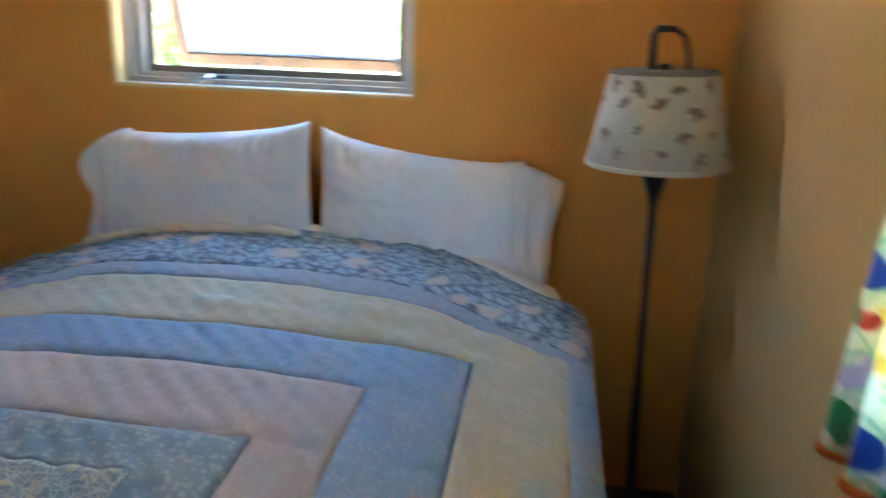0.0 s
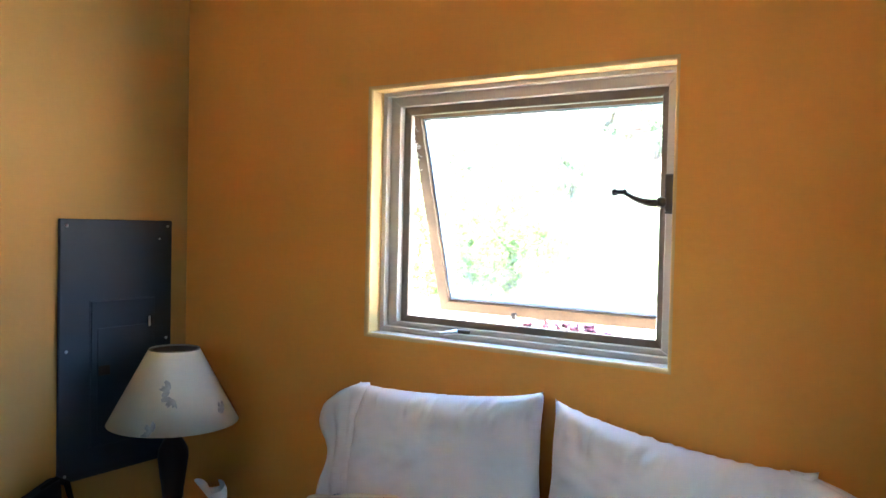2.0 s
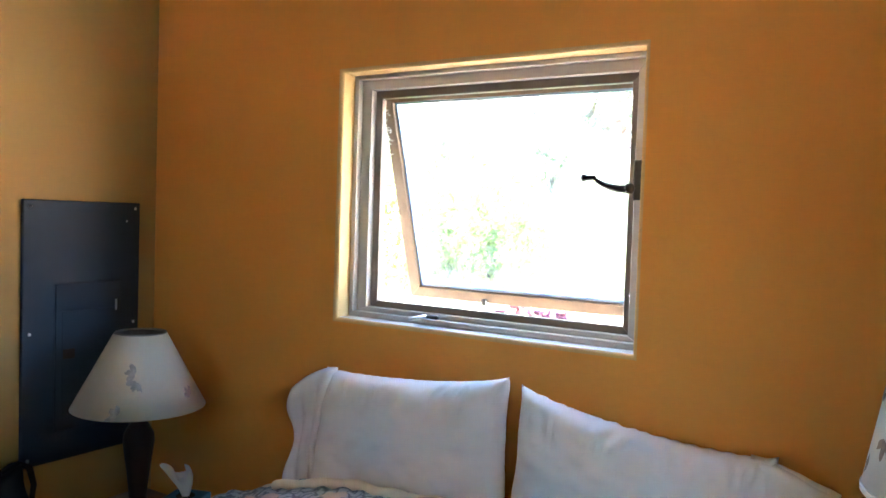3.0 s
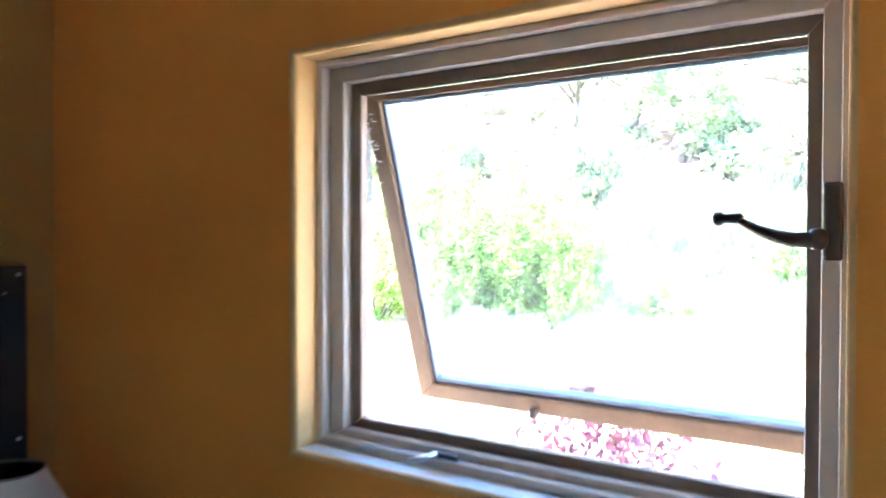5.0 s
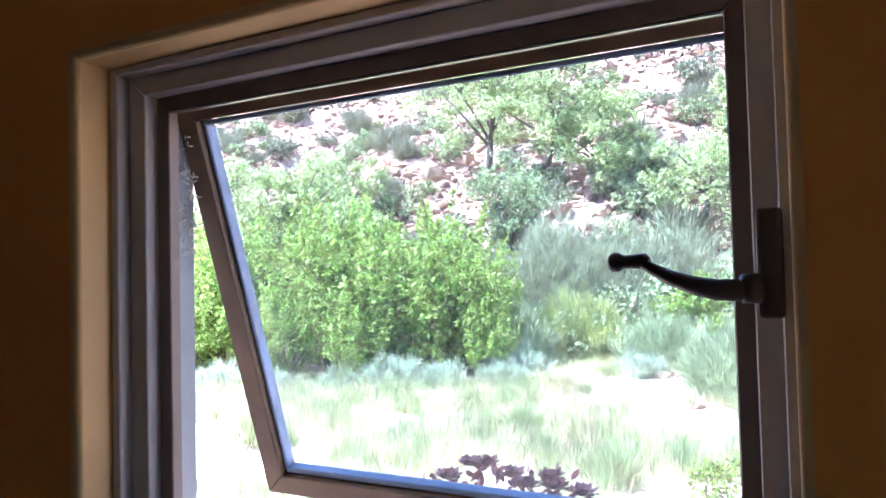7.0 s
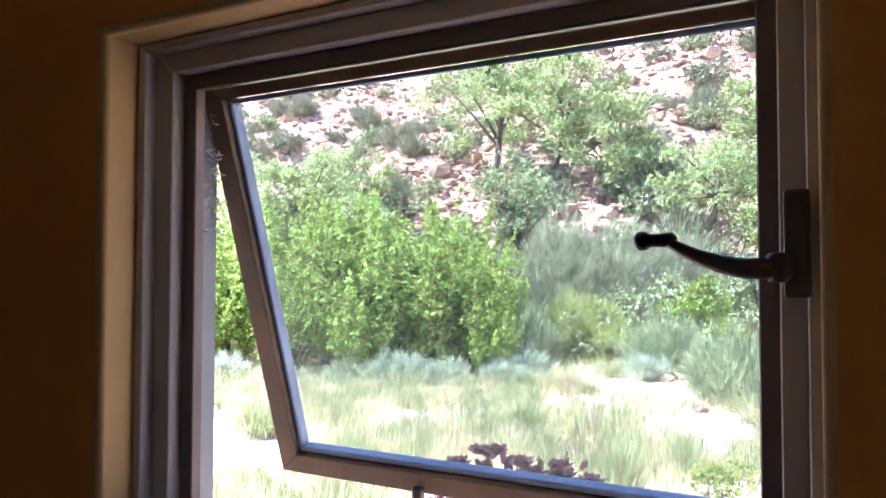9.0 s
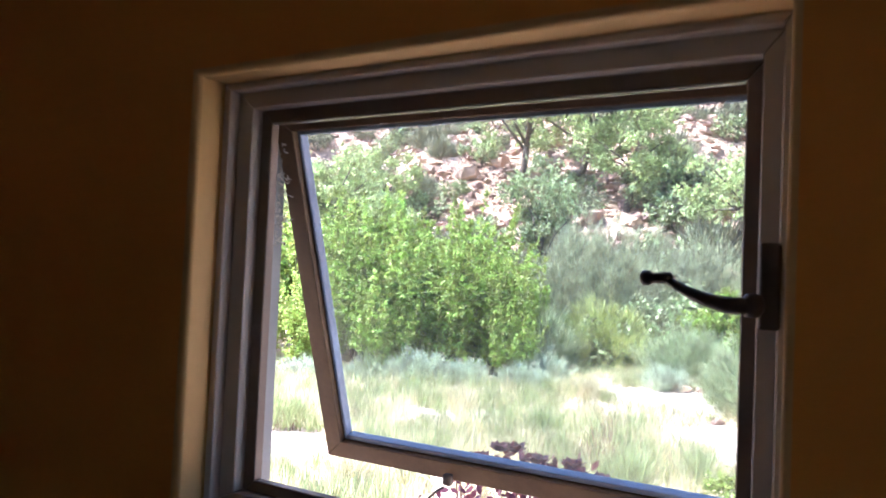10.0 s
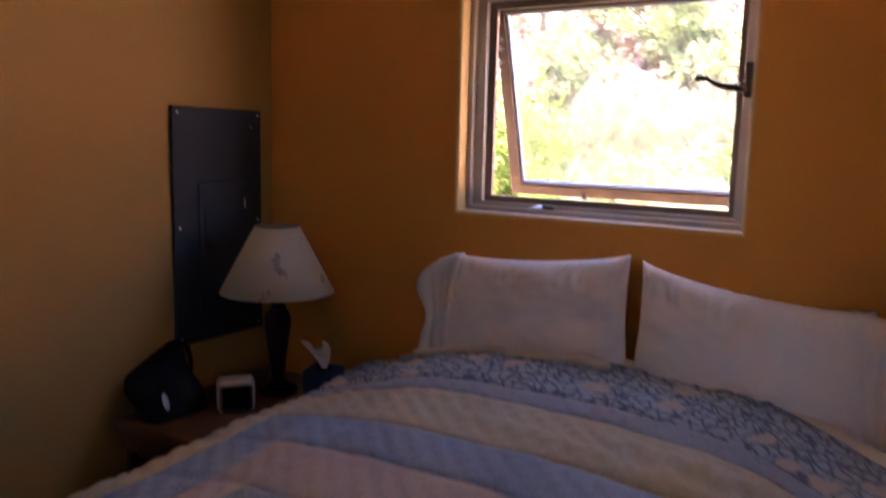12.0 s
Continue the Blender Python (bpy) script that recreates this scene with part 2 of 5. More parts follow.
ROCK = surface("pink_sandstone", (0.40, 0.265, 0.20), 0.9, 0.30, 0.9, 9, 0.7, 0.06, island=0.4)
HILL = surface("pink_stony_hillside", (0.38, 0.275, 0.215), 0.95, 0.32, 0.7, 4, 1.0, 0.15, stain=(0.30, 0.155, 0.095))
GROUND = surface("pale_sandy_soil", (0.58, 0.52, 0.42), 0.95, 0.18, 0.35, 6, 0.6, 0.03, stain=(0.46, 0.31, 0.22))
BARK = surface("grey_brown_bark", (0.12, 0.09, 0.07), 0.9, 0.3, 6, 40, 0.5, 0.01)
STRAW = surface("straw_dry_grass", (0.62, 0.56, 0.34), 0.8, 0.2, 0.5, 5, 0, 0, island=0.35, through_light=0.25)
GREENGRASS = surface("grey_green_grass", (0.31, 0.36, 0.16), 0.8, 0.2, 0.5, 5, 0, 0, island=0.35, through_light=0.25)
LEAF_BRIGHT = surface("bright_green_leaves", (0.34, 0.43, 0.10), 0.55, 0.2, 0.8, 5, 0, 0, island=0.55, through_light=0.45)
LEAF_TREE = surface("fresh_green_leaves", (0.46, 0.52, 0.24), 0.55, 0.2, 0.8, 5, 0, 0, island=0.5, through_light=0.45)
LEAF_OLIVE = surface("olive_grey_leaves", (0.37, 0.42, 0.22), 0.6, 0.2, 0.8, 5, 0, 0, island=0.6, through_light=0.25)
LEAF_BROOM = surface("grey_green_broom_stems", (0.36, 0.375, 0.23), 0.7, 0.2, 0.8, 5, 0, 0, island=0.6, through_light=0.3)
LEAF_SAGE = surface("silver_sage_leaves", (0.34, 0.39, 0.21), 0.7, 0.2, 0.8, 5, 0, 0, island=0.45, through_light=0.2)
LEAF_PALE = surface("pale_silver_sage_leaves", (0.46, 0.51, 0.36), 0.7, 0.2, 0.8, 5, 0, 0, island=0.5, through_light=0.2)
LEAF_GOLD = surface("yellow_green_stems", (0.47, 0.51, 0.19), 0.6, 0.2, 0.8, 5, 0, 0, island=0.35, through_light=0.3)
LEAF_SCRUB = surface("dusty_scrub_leaves", (0.28, 0.28, 0.18), 0.7, 0.2, 0.8, 5, 0, 0, island=0.4, through_light=0.2)
LEAF_PURPLE = surface("plum_purple_leaves", (0.20, 0.065, 0.095), 0.5, 0.25, 8, 50, 0, 0, island=0.5, through_light=0.12)
TWIG = surface("dry_red_brown_twigs", (0.22, 0.13, 0.09), 0.9, 0.2, 6, 40, 0, 0, island=0.3)


# ---- builders ----
def thing(name, place, label="", category="", group="", kind=""):
    ob = new(name)
    ob.location = place
    ob.empty_display_size = 0.1
    return tagged(ob, label, category, group, kind)


def base_of(ob):
    p = Vector((0, 0, 0))
    while ob:
        p += ob.location
        ob = ob.parent
    return p


def mesh_object(name, bm, material, smooth=False):
    me = bpy.data.meshes.new(name)
    bm.to_mesh(me)
    bm.free()
    for m in (material if isinstance(material, (list, tuple)) else [material]):
        me.materials.append(m)
    if smooth:
        me.polygons.foreach_set("use_smooth", [True] * len(me.polygons))
    return new(name, me)


def part(name, bm, material, parent, label="", smooth=False):
    """One mesh, built in world coordinates, as a part of a thing or of a part."""
    bmesh.ops.translate(bm, verts=bm.verts, vec=-base_of(parent))
    ob = mesh_object(name, bm, material, smooth)
    ob.parent = parent
    return tagged(ob, label)


def solid(name, bm, material, label="", category="", group="", kind="", smooth=False):
    return tagged(mesh_object(name, bm, material, smooth), label, category, group, kind)


def box(lo, hi, bevel=0.0, seg=2, bm=None):
    out = bm or bmesh.new()
    made = bmesh.ops.create_cube(out, size=1)["verts"]
    for v in made:
        v.co = Vector([lo[i] + (v.co[i] + 0.5) * (hi[i] - lo[i]) for i in range(3)])
    if bevel:
        edges = list({e for v in made for e in v.link_edges})
        bmesh.ops.bevel(out, geom=edges, offset=bevel, segments=seg, affect='EDGES', profile=0.5)
    return out


def lathe(profile, centre, seg=40, bm=None):
    """A turned shape round a vertical axis: profile of (radius, height)."""
    bm = bm or bmesh.new()
    rings = []
    for r, z in profile:
        rings.append([bm.verts.new((centre[0] + r * math.cos(2 * math.pi * i / seg), centre[1] + r * math.sin(2 * math.pi * i / seg),
                                    centre[2] + z)) for i in range(seg)])
    for a, b in zip(rings, rings[1:]):
        for i in range(seg):
            bm.faces.new((a[i], a[(i + 1) % seg], b[(i + 1) % seg], b[i]))
    bm.faces.new(rings[0][::-1])
    bm.faces.new(rings[-1])
    return bm


def tube(points, radii, seg=8, bm=None):
    bm = bm or bmesh.new()
    rings = []
    pts = [Vector(p) for p in points]
    for i, p in enumerate(pts):
        d = (pts[min(i + 1, len(pts) - 1)] - pts[max(i - 1, 0)]).normalized()
        side = d.orthogonal().normalized()
        if rings:
            side = (last - d * last.dot(d)).normalized()
        last = side
        other = d.cross(side)
        r = radii[i] if isinstance(radii, (list, tuple)) else radii
        rings.append([bm.verts.new(p + side * r * math.cos(k * 2 * math.pi / seg) + other * r * math.sin(k * 2 * math.pi / seg)) for k in range(seg)])
    for a, b in zip(rings, rings[1:]):
        for k in range(seg):
            bm.faces.new((a[k], a[(k + 1) % seg], b[(k + 1) % seg], b[k]))
    bm.faces.new(rings[0][::-1])
    bm.faces.new(rings[-1])
    return bm


def member(outer, inner, y0, y1, side, put=None):
    """One mitred member of a rectangular frame in the xz plane: rectangles (x0, z0, x1, z1)."""
    def corners(r):
        return [(r[0], r[1]), (r[2], r[1]), (r[2], r[3]), (r[0], r[3])]
    o, i = corners(outer), corners(inner)
    k, j = side, (side + 1) % 4
    quad = (o[k], o[j], i[j], i[k])
    bm = bmesh.new()
    put = put or (lambda x, y, z: (x, y, z))
    front = [bm.verts.new(put(x, y0, z)) for x, z in quad]
    back = [bm.verts.new(put(x, y1, z)) for x, z in quad]
    bm.faces.new(front)
    bm.faces.new(back[::-1])
    for n in range(4):
        bm.faces.new((front[n], back[n], back[(n + 1) % 4], front[(n + 1) % 4]))
    bmesh.ops.recalc_face_normals(bm, faces=bm.faces)
    bmesh.ops.bevel(bm, geom=list(bm.edges), offset=0.0018, segments=1, affect='EDGES')
    return bm


def smooth01(x):
    x = max(0.0, min(1.0, x))
    return x * x * (3 - 2 * x)


# ---- the room ----
X0, X1, Y0, TOP = 0.297, 3.036, -3.60, 2.335
FZ = -0.30                                 # floor level
OPEN_N = (1.172, 1.014, 2.116, 1.770)      # bedroom window: x0, z0, x1, z1
OPEN_E = (-1.70, 0.70, -1.24, 1.56)        # side window: y0, z0, y1, z1
OPEN_S = (1.35, 1.20, 1.85, 1.62)          # unseen window added behind the walker for fill light


def holed_wall(name, span, hole, level, thick, axis, material, lining, round_edge):
    """A wall with a real opening. axis 'y': runs along x, faces -y at y=level; axis 'x': runs along y."""
    bm = bmesh.new()
    def put(a, z, d):
        return (a, level + d, z) if axis == 'y' else (level + d, a, z)
    def ring(r, d):
        return [bm.verts.new(put(a, z, d)) for a, z in ((r[0], r[1]), (r[2], r[1]), (r[2], r[3]), (r[0], r[3]))]
    of, hf, ob_, hb = ring(span, 0), ring(hole, 0), ring(span, thick), ring(hole, thick)
    lined = []
    for k in range(4):
        j = (k + 1) % 4
        bm.faces.new((of[k], of[j], hf[j], hf[k]))
        bm.faces.new((ob_[k], hb[k], hb[j], ob_[j])).material_index = 2
        lined.append(bm.faces.new((hf[k], hf[j], hb[j], hb[k])))
        bm.faces.new((of[k], ob_[k], ob_[j], of[j]))
    for f in lined:
        f.material_index = 1
    if round_edge:
        lined[0].material_index = 3
    bmesh.ops.recalc_face_normals(bm, faces=bm.faces)
    if round_edge:
        es = [e for e in bm.edges if all(v in hf for v in e.verts)]
        made = bmesh.ops.bevel(bm, geom=es, offset=round_edge, segments=4, affect='EDGES', profile=0.5)
        for f in made["faces"]:
            f.material_index, f.smooth = 1, True
    return solid(name, bm, [material, lining, STUCCO, SILL], kind="structure")


holed_wall("wall_north", (X0 - 0.2, FZ - 0.3, X1 + 0.2, TOP), OPEN_N, 0.0, 0.180, 'y', PLASTER, REVEAL, 0.012)
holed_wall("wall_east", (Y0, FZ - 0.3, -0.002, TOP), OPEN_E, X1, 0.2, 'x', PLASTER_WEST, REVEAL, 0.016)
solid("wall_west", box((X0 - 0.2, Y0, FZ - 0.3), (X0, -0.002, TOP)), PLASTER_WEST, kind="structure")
holed_wall("wall_south", (X0 - 0.2, FZ - 0.3, X1 + 0.2, TOP), OPEN_S, Y0 - 0.2, 0.197, 'y', PLASTER, REVEAL, 0)
solid("floor", box((X0 + 0.001, Y0 + 0.001, FZ - 0.28), (X1 - 0.001, -0.001, FZ)), FLOOR, kind="structure")
solid("ceiling", box((X0 - 0.2, Y0 - 0.2, TOP + 0.002), (X1 + 0.2, 0.22, TOP + 0.2)), CEILING, kind="structure")
# unseen slab added over the house to keep direct sun off the openings
solid("sun_blocking_slab", box((X0 - 0.7, Y0 - 1.7, TOP + 0.204), (X1 + 0.7, 0.62, TOP + 0.32), 0.01), STUCCO, kind="structure")
bm = box((X0 + 0.003, -0.016, FZ), (X1 - 0.003, -0.001, FZ + 0.062), 0.004)
solid("baseboard", bm, TRIM, kind="structure")
bm = box((X1 - 0.016, Y0 + 0.01, FZ), (X1 - 0.001, -0.018, FZ + 0.062), 0.004)
solid("baseboard", bm, TRIM, kind="structure")
bm = box((X0 + 0.001, Y0 + 0.01, FZ), (X0 + 0.016, -0.018, FZ + 0.062), 0.004)
solid("baseboard", bm, TRIM, kind="structure")


# ---- the open awning window ----
win = thing("window_1", (1.65, 0.1, 1.014), "white framed awning window, propped open outward", "window", kind="structure")
F = (1.226, 1.047, 2.076, 1.726)
H = OPEN_N
MID = (H[0] + 0.018, H[1] + 0.018, H[2] - 0.014, H[3] - 0.014)
names = ("sill_rail", "side_rail", "head_rail", "side_rail")
outer_frame = part("window_frame", member((H[0] + .001, H[1] + .001, H[2] - .001, H[3] - .001), MID, 0.060, 0.135, 0), WHITE, win)
for k in (1, 2, 3):
    part(names[k], member((H[0] + .001, H[1] + .001, H[2] - .001, H[3] - .001), MID, 0.060, 0.135, k), WHITE, outer_frame)
stop = part("inner_stop", member(MID, F, 0.081, 0.134, 0), WHITE, win)
for k in (1, 2, 3):
    part(names[k], member(MID, F, 0.081, 0.134, k), WHITE, stop)
F2 = (F[0] + 0.026, F[1] + 0.020, F[2] - 0.022, F[3] - 0.024)
scr = part("screen_frame", member(F, F2, 0.103, 0.123, 0), BROWN, win, "brown metal inner frame with mitred corners")
for k in (1, 2, 3):
    part(names[k], member(F, F2, 0.103, 0.123, k), BROWN, scr)
# thin steel strip added to draw the highlight along the head's edge
part("highlight_strip", box((F2[0] + 0.002, 0.1040, F2[3] - 0.0026), (F2[2] - 0.002, 0.1075, F2[3] - 0.0002)), STEEL, scr)
J = (H[0] + 0.001, H[1] + 0.001, H[2] - 0.001, H[3] - 0.001)
J2 = (J[0] + 0.030, J[1] + 0.020, J[2] - 0.009, J[3] - 0.014)
jamb = part("outer_jamb", member(J, J2, 0.137, 0.196, 0), JAMB, win)
for k in (1, 2, 3):
    part(names[k], member(J, J2, 0.137, 0.196, k), BROWN if k == 2 else JAMB, jamb)

TILT = radians(17.3)
S_IN = (1.206, 0.0, 2.098, 0.70)


def swung(x, n, d):
    """From sash coordinates (n outward, d up from its lower edge) to the room."""
    down = 0.70 - d
    return (x, 0.152 + down * math.sin(TILT) + n * math.cos(TILT), 1.728 - down * math.cos(TILT) + n * math.sin(TILT))


sash = part("sash", member(S_IN, (S_IN[0] + 0.040, 0.036, S_IN[2] - 0.034, 0.668), 0.0, 0.040, 0, swung), SASHWOOD, win,
            "weathered wooden sash swung outward at the bottom")
for k in (1, 2, 3):
    part(("", "stile", "top_rail", "stile")[k], member(S_IN, (S_IN[0] + 0.040, 0.036, S_IN[2] - 0.034, 0.668), 0.0, 0.040, k, swung), SASHWOOD, sash)
gl = (S_IN[0] + 0.041, 0.037, S_IN[2] - 0.035, 0.667)
for k in range(4):
    part("glazing_bead", member(gl, (gl[0] + 0.007, gl[1] + 0.010, gl[2] - 0.007, gl[3] - 0.008), 0.012, 0.034, k, swung), SASHEDGE, sash)
bm = bmesh.new()
vs = [bm.verts.new(swung(x, n, d)) for n in (0.022, 0.026) for x, d in ((gl[0], gl[1]), (gl[2], gl[1]), (gl[2], gl[3]), (gl[0], gl[3]))]
bm.faces.new(vs[:4])
bm.faces.new(vs[:3:-1])
for k in range(4):
    bm.faces.new((vs[k], vs[(k + 1) % 4], vs[4 + (k + 1) % 4], vs[4 + k]))
pane = part("pane", bm, GLASS, sash, "dusty clear glass pane")
pane.visible_shadow = False
# woven insect mesh stretched on the sash
bm = bmesh.new()
def wire(x0, d0, x1, d1, w, n):
    q = [bm.verts.new(swung(x, n, d)) for x, d in ((x0 - w * (d0 != d1), d0 - w * (x0 != x1)), (x1 - w * (d0 != d1), d1 + w * (x0 != x1) * (-1)),
                                                    (x1 + w * (d0 != d1), d1 + w * (x0 != x1)), (x0 + w * (d0 != d1), d0 + w * (x0 != x1)))]
    bm.faces.new(q)
x = gl[0] + 0.008
while x < gl[2] - 0.008:
    wire(x, gl[1] + 0.009, x, gl[3] - 0.009, 0.00021, 0.0362)
    x += 0.0029
d = gl[1] + 0.010
while d < gl[3] - 0.009:
    wire(gl[0] + 0.008, d, gl[2] - 0.008, d, 0.00021, 0.0368)
    d += 0.0029
mesh_part = part("insect_mesh", bm, MESHGREY, sash, "fine grey insect mesh")
tagged(mesh_part, kind="stuff")
mesh_part.visible_shadow = False
# catch on the sash's lower rail
cx, cy, cz = swung(1.505, -0.008, 0.012)
catch = part("catch", box((cx - 0.009, cy - 0.010, cz - 0.016), (cx + 0.009, cy + 0.006, cz + 0.006), 0.005, 3), METAL, sash, "small pewter catch")
part("catch_pin", tube([(cx - 0.004, cy - 0.008, cz - 0.018), (cx - 0.016, cy - 0.012, cz - 0.026), (cx - 0.034, cy - 0.020, cz - 0.046)], 0.0022, 8), METAL, sash)
# cobwebs gathered at the hinge corner
random.seed(5)
bm = bmesh.new()
for i in range(110):
    p = Vector((1.216 + random.random() ** 1.5 * 0.030, 0.142 + random.random() * 0.025, 1.675 - random.random() ** 0.8 * 0.19))
    q = p + Vector((random.uniform(-.006, .008), random.uniform(0, .012), random.uniform(-.010, .010)))
    tube([p, p.lerp(q, 0.5) + Vector((0, 0, random.uniform(-.003, .003))), q], [0.0006, 0.0015, 0.0005], 5, bm)
part("cobweb", bm, DUST, sash, "dusty cobweb at the hinge corner")

# dust and web specks under the sash's top rail
random.seed(6)
bm = bmesh.new()
for i in range(120):
    f = random.random() ** 0.55
    p = Vector(swung(gl[0] + 0.01 + (gl[2] - gl[0] - 0.02) * f, 0.010, gl[3] - 0.008 - random.random() ** 2 * (0.006 + 0.022 * f ** 4)))
    tube([p, p + Vector((random.uniform(-.008, .008), 0.001, random.uniform(-.006, .004)))], [0.0014, 0.0007], 4, bm)
part("dust", bm, DUST, sash, "dust and web specks along the glass edge")

# lever handle on the side of the frame
handle = part("handle", box((2.083, 0.048, 1.396), (2.106, 0.0595, 1.497), 0.004), METAL, win, "dull pewter lever handle")
part("boss", lathe([(0.0, -0.014), (0.008, -0.013), (0.012, -0.007), (0.013, 0), (0.012, 0.007), (0.008, 0.013), (0.0, 0.014)], (2.080, 0.033, 1.424), 20), METAL, handle, smooth=True)
arm = [(2.076, 0.030, 1.423), (2.052, 0.030, 1.423), (2.030, 0.033, 1.4275), (2.008, 0.037, 1.435), (1.990, 0.041, 1.444), (1.980, 0.043, 1.4495)]
part("lever", tube(arm, [0.0105, 0.010, 0.0088, 0.0072, 0.0058, 0.005], 12), METAL, handle, smooth=True)
part("grip", tube([(1.987, 0.0435, 1.4505), (1.983, 0.044, 1.4515), (1.967, 0.045, 1.4515), (1.962, 0.045, 1.4515), (1.957, 0.045, 1.4512), (1.950, 0.0455, 1.451), (1.946, 0.0455, 1.4508)],
                  [0.004, 0.0078, 0.0066, 0.0066, 0.0098, 0.0098, 0.005], 14), METAL, handle, smooth=True)
# small operator lever on the sill
crank = part("sill_latch", box((1.455, 0.056, 1.0345), (1.512, 0.0665, 1.046), 0.003), METAL, win, "small pewter sill latch")
part("latch_lever", tube([(1.470, 0.056, 1.042), (1.452, 0.034, 1.037), (1.432, 0.020, 1.0325)], [0.006, 0.006, 0.0045], 10), STEEL, crank, smooth=True)

# ---- side window with its floral curtain ----
sw = thing("window_2", (X1 + 0.1, -1.72, 0.62), "white framed side window behind a floral curtain", "window", kind="structure")
for k in range(4):
    bm = member((OPEN_E[0], OPEN_E[1], OPEN_E[2], OPEN_E[3]), (OPEN_E[0] + .06, OPEN_E[1] + .06, OPEN_E[2] - .06, OPEN_E[3] - .06), 0.05, 0.11, k,
                lambda a, d, z: (X1 + d, a, z))
    part("frame_rail", bm, WHITE, sw)
pn = part("pane", box((X1 + 0.075, OPEN_E[0] + .062, OPEN_E[1] + .062), (X1 + 0.081, OPEN_E[2] - .062, OPEN_E[3] - .062)), GLASS, sw)
pn.visible_shadow = False
# back-wall window, never in view: added to light the north wall from the front
bw = thing("window_3", (1.5, Y0 - 0.1, 1.0), "unseen white framed window added in the back wall for fill light", "window", kind="structure")
for k in range(4):
    part("frame_rail", member((OPEN_S[0] + .002, OPEN_S[1] + .002, OPEN_S[2] - .002, OPEN_S[3] - .002), (OPEN_S[0] + .06, OPEN_S[1] + .06, OPEN_S[2] - .06, OPEN_S[3] - .06), Y0 - 0.14, Y0 - 0.09, k), WHITE, bw)
pn = part("pane", box((OPEN_S[0] + .062, Y0 - 0.118, OPEN_S[1] + .062), (OPEN_S[2] - .062, Y0 - 0.112, OPEN_S[3] - .062)), GLASS, bw)
pn.visible_shadow = False

cur = thing("curtain", (X1 - 0.06, -1.40, 0.66), "white cotton curtain printed with bright flowers", "curtain")
bm = bmesh.new()
rows = []
for j in range(41):
    f = j / 40
    z = 1.86 - f * 1.20
    row = []
    for i in range(49):
        u = i / 48
        flare = 0.018 + 0.03 * f ** 2.0
        y = -1.325 + 0.085 * f * f - u * 0.36 + 0.012 * math.sin(9 * f + 2 * u)
        x = X1 - 0.035 - flare * (0.55 + 0.45 * math.sin(u * 26 + 0.8 * math.sin(f * 4)))
        row.append(bm.verts.new((x, y, z)))
    rows.append(row)
for j in range(40):
    for i in range(48):
        bm.faces.new((rows[j][i], rows[j][i + 1], rows[j + 1][i + 1], rows[j + 1][i]))
drape = part("drape", bm, CURTAIN, cur, smooth=True)
sd = drape.modifiers.new("cloth", 'SOLIDIFY')
sd.thickness = 0.003
hem = [(v.co.x - 0.004, v.co.y, v.co.z - 0.002) for v in drape.data.vertices[-49:]]
hem = [Vector(q) + base_of(cur) for q in hem]
part("hem_band", tube(hem, 0.007, 6), HEMRED, cur, "red binding along the curtain's hem", smooth=True)
part("curtain_rod", tube([(X1 - 0.06, -1.08, 1.875), (X1 - 0.06, -2.36, 1.875)], 0.009, 12), BRONZE, cur)


# ---- electrical panel ----
PX = X0 + 0.018
panel = thing("breaker_panel", (X0, -0.29, 0.49), "dark grey steel electrical panel cover screwed to the wall", "electrical panel")
part("cover", box((X0 + 0.001, -0.503, 0.486), (PX, -0.081, 1.350), 0.004), PANELGREY, panel)
part("recess", box((PX - 0.001, -0.401, 0.582), (PX + 0.0012, -0.151, 1.080), 0.001), PANELGREY, panel)
door = part("door", box((PX + 0.0005, -0.397, 0.586), (PX + 0.007, -0.155, 1.076), 0.003), PANELGREY, panel)
part("inset", box((PX + 0.0065, -0.375, 0.640), (PX + 0.0085, -0.180, 0.985), 0.0015), PANELGREY, door)
part("latch", box((PX + 0.0065, -0.182, 0.975), (PX + 0.013, -0.176, 1.012), 0.0015), STEEL, door, "bright latch tab")
part("badge", box((PX + 0.0082, -0.372, 0.825), (PX + 0.0098, -0.330, 0.858), 0.001), BRONZE, door, "small bronze badge")
for y, z in ((-0.482, 1.328), (-0.101, 1.330), (-0.480, 0.918), (-0.103, 0.925), (-0.482, 0.510), (-0.101, 0.512), (-0.135, 1.285)):
    r = 0.0055 if z != 1.285 else 0.0035
    bm = lathe([(0.0, 0), (r, 0.0), (r, 0.0015), (r * 0.7, 0.0035), (0.0, 0.004)], (0, 0, 0), 12)
    bmesh.ops.transform(bm, verts=bm.verts, matrix=pose(PX, y, z, 0, 90, 0))
    part("screw", bm, STEEL, panel, smooth=True)


# ---- bed ----
XC, HW, RR = 1.815, 0.76, 0.10
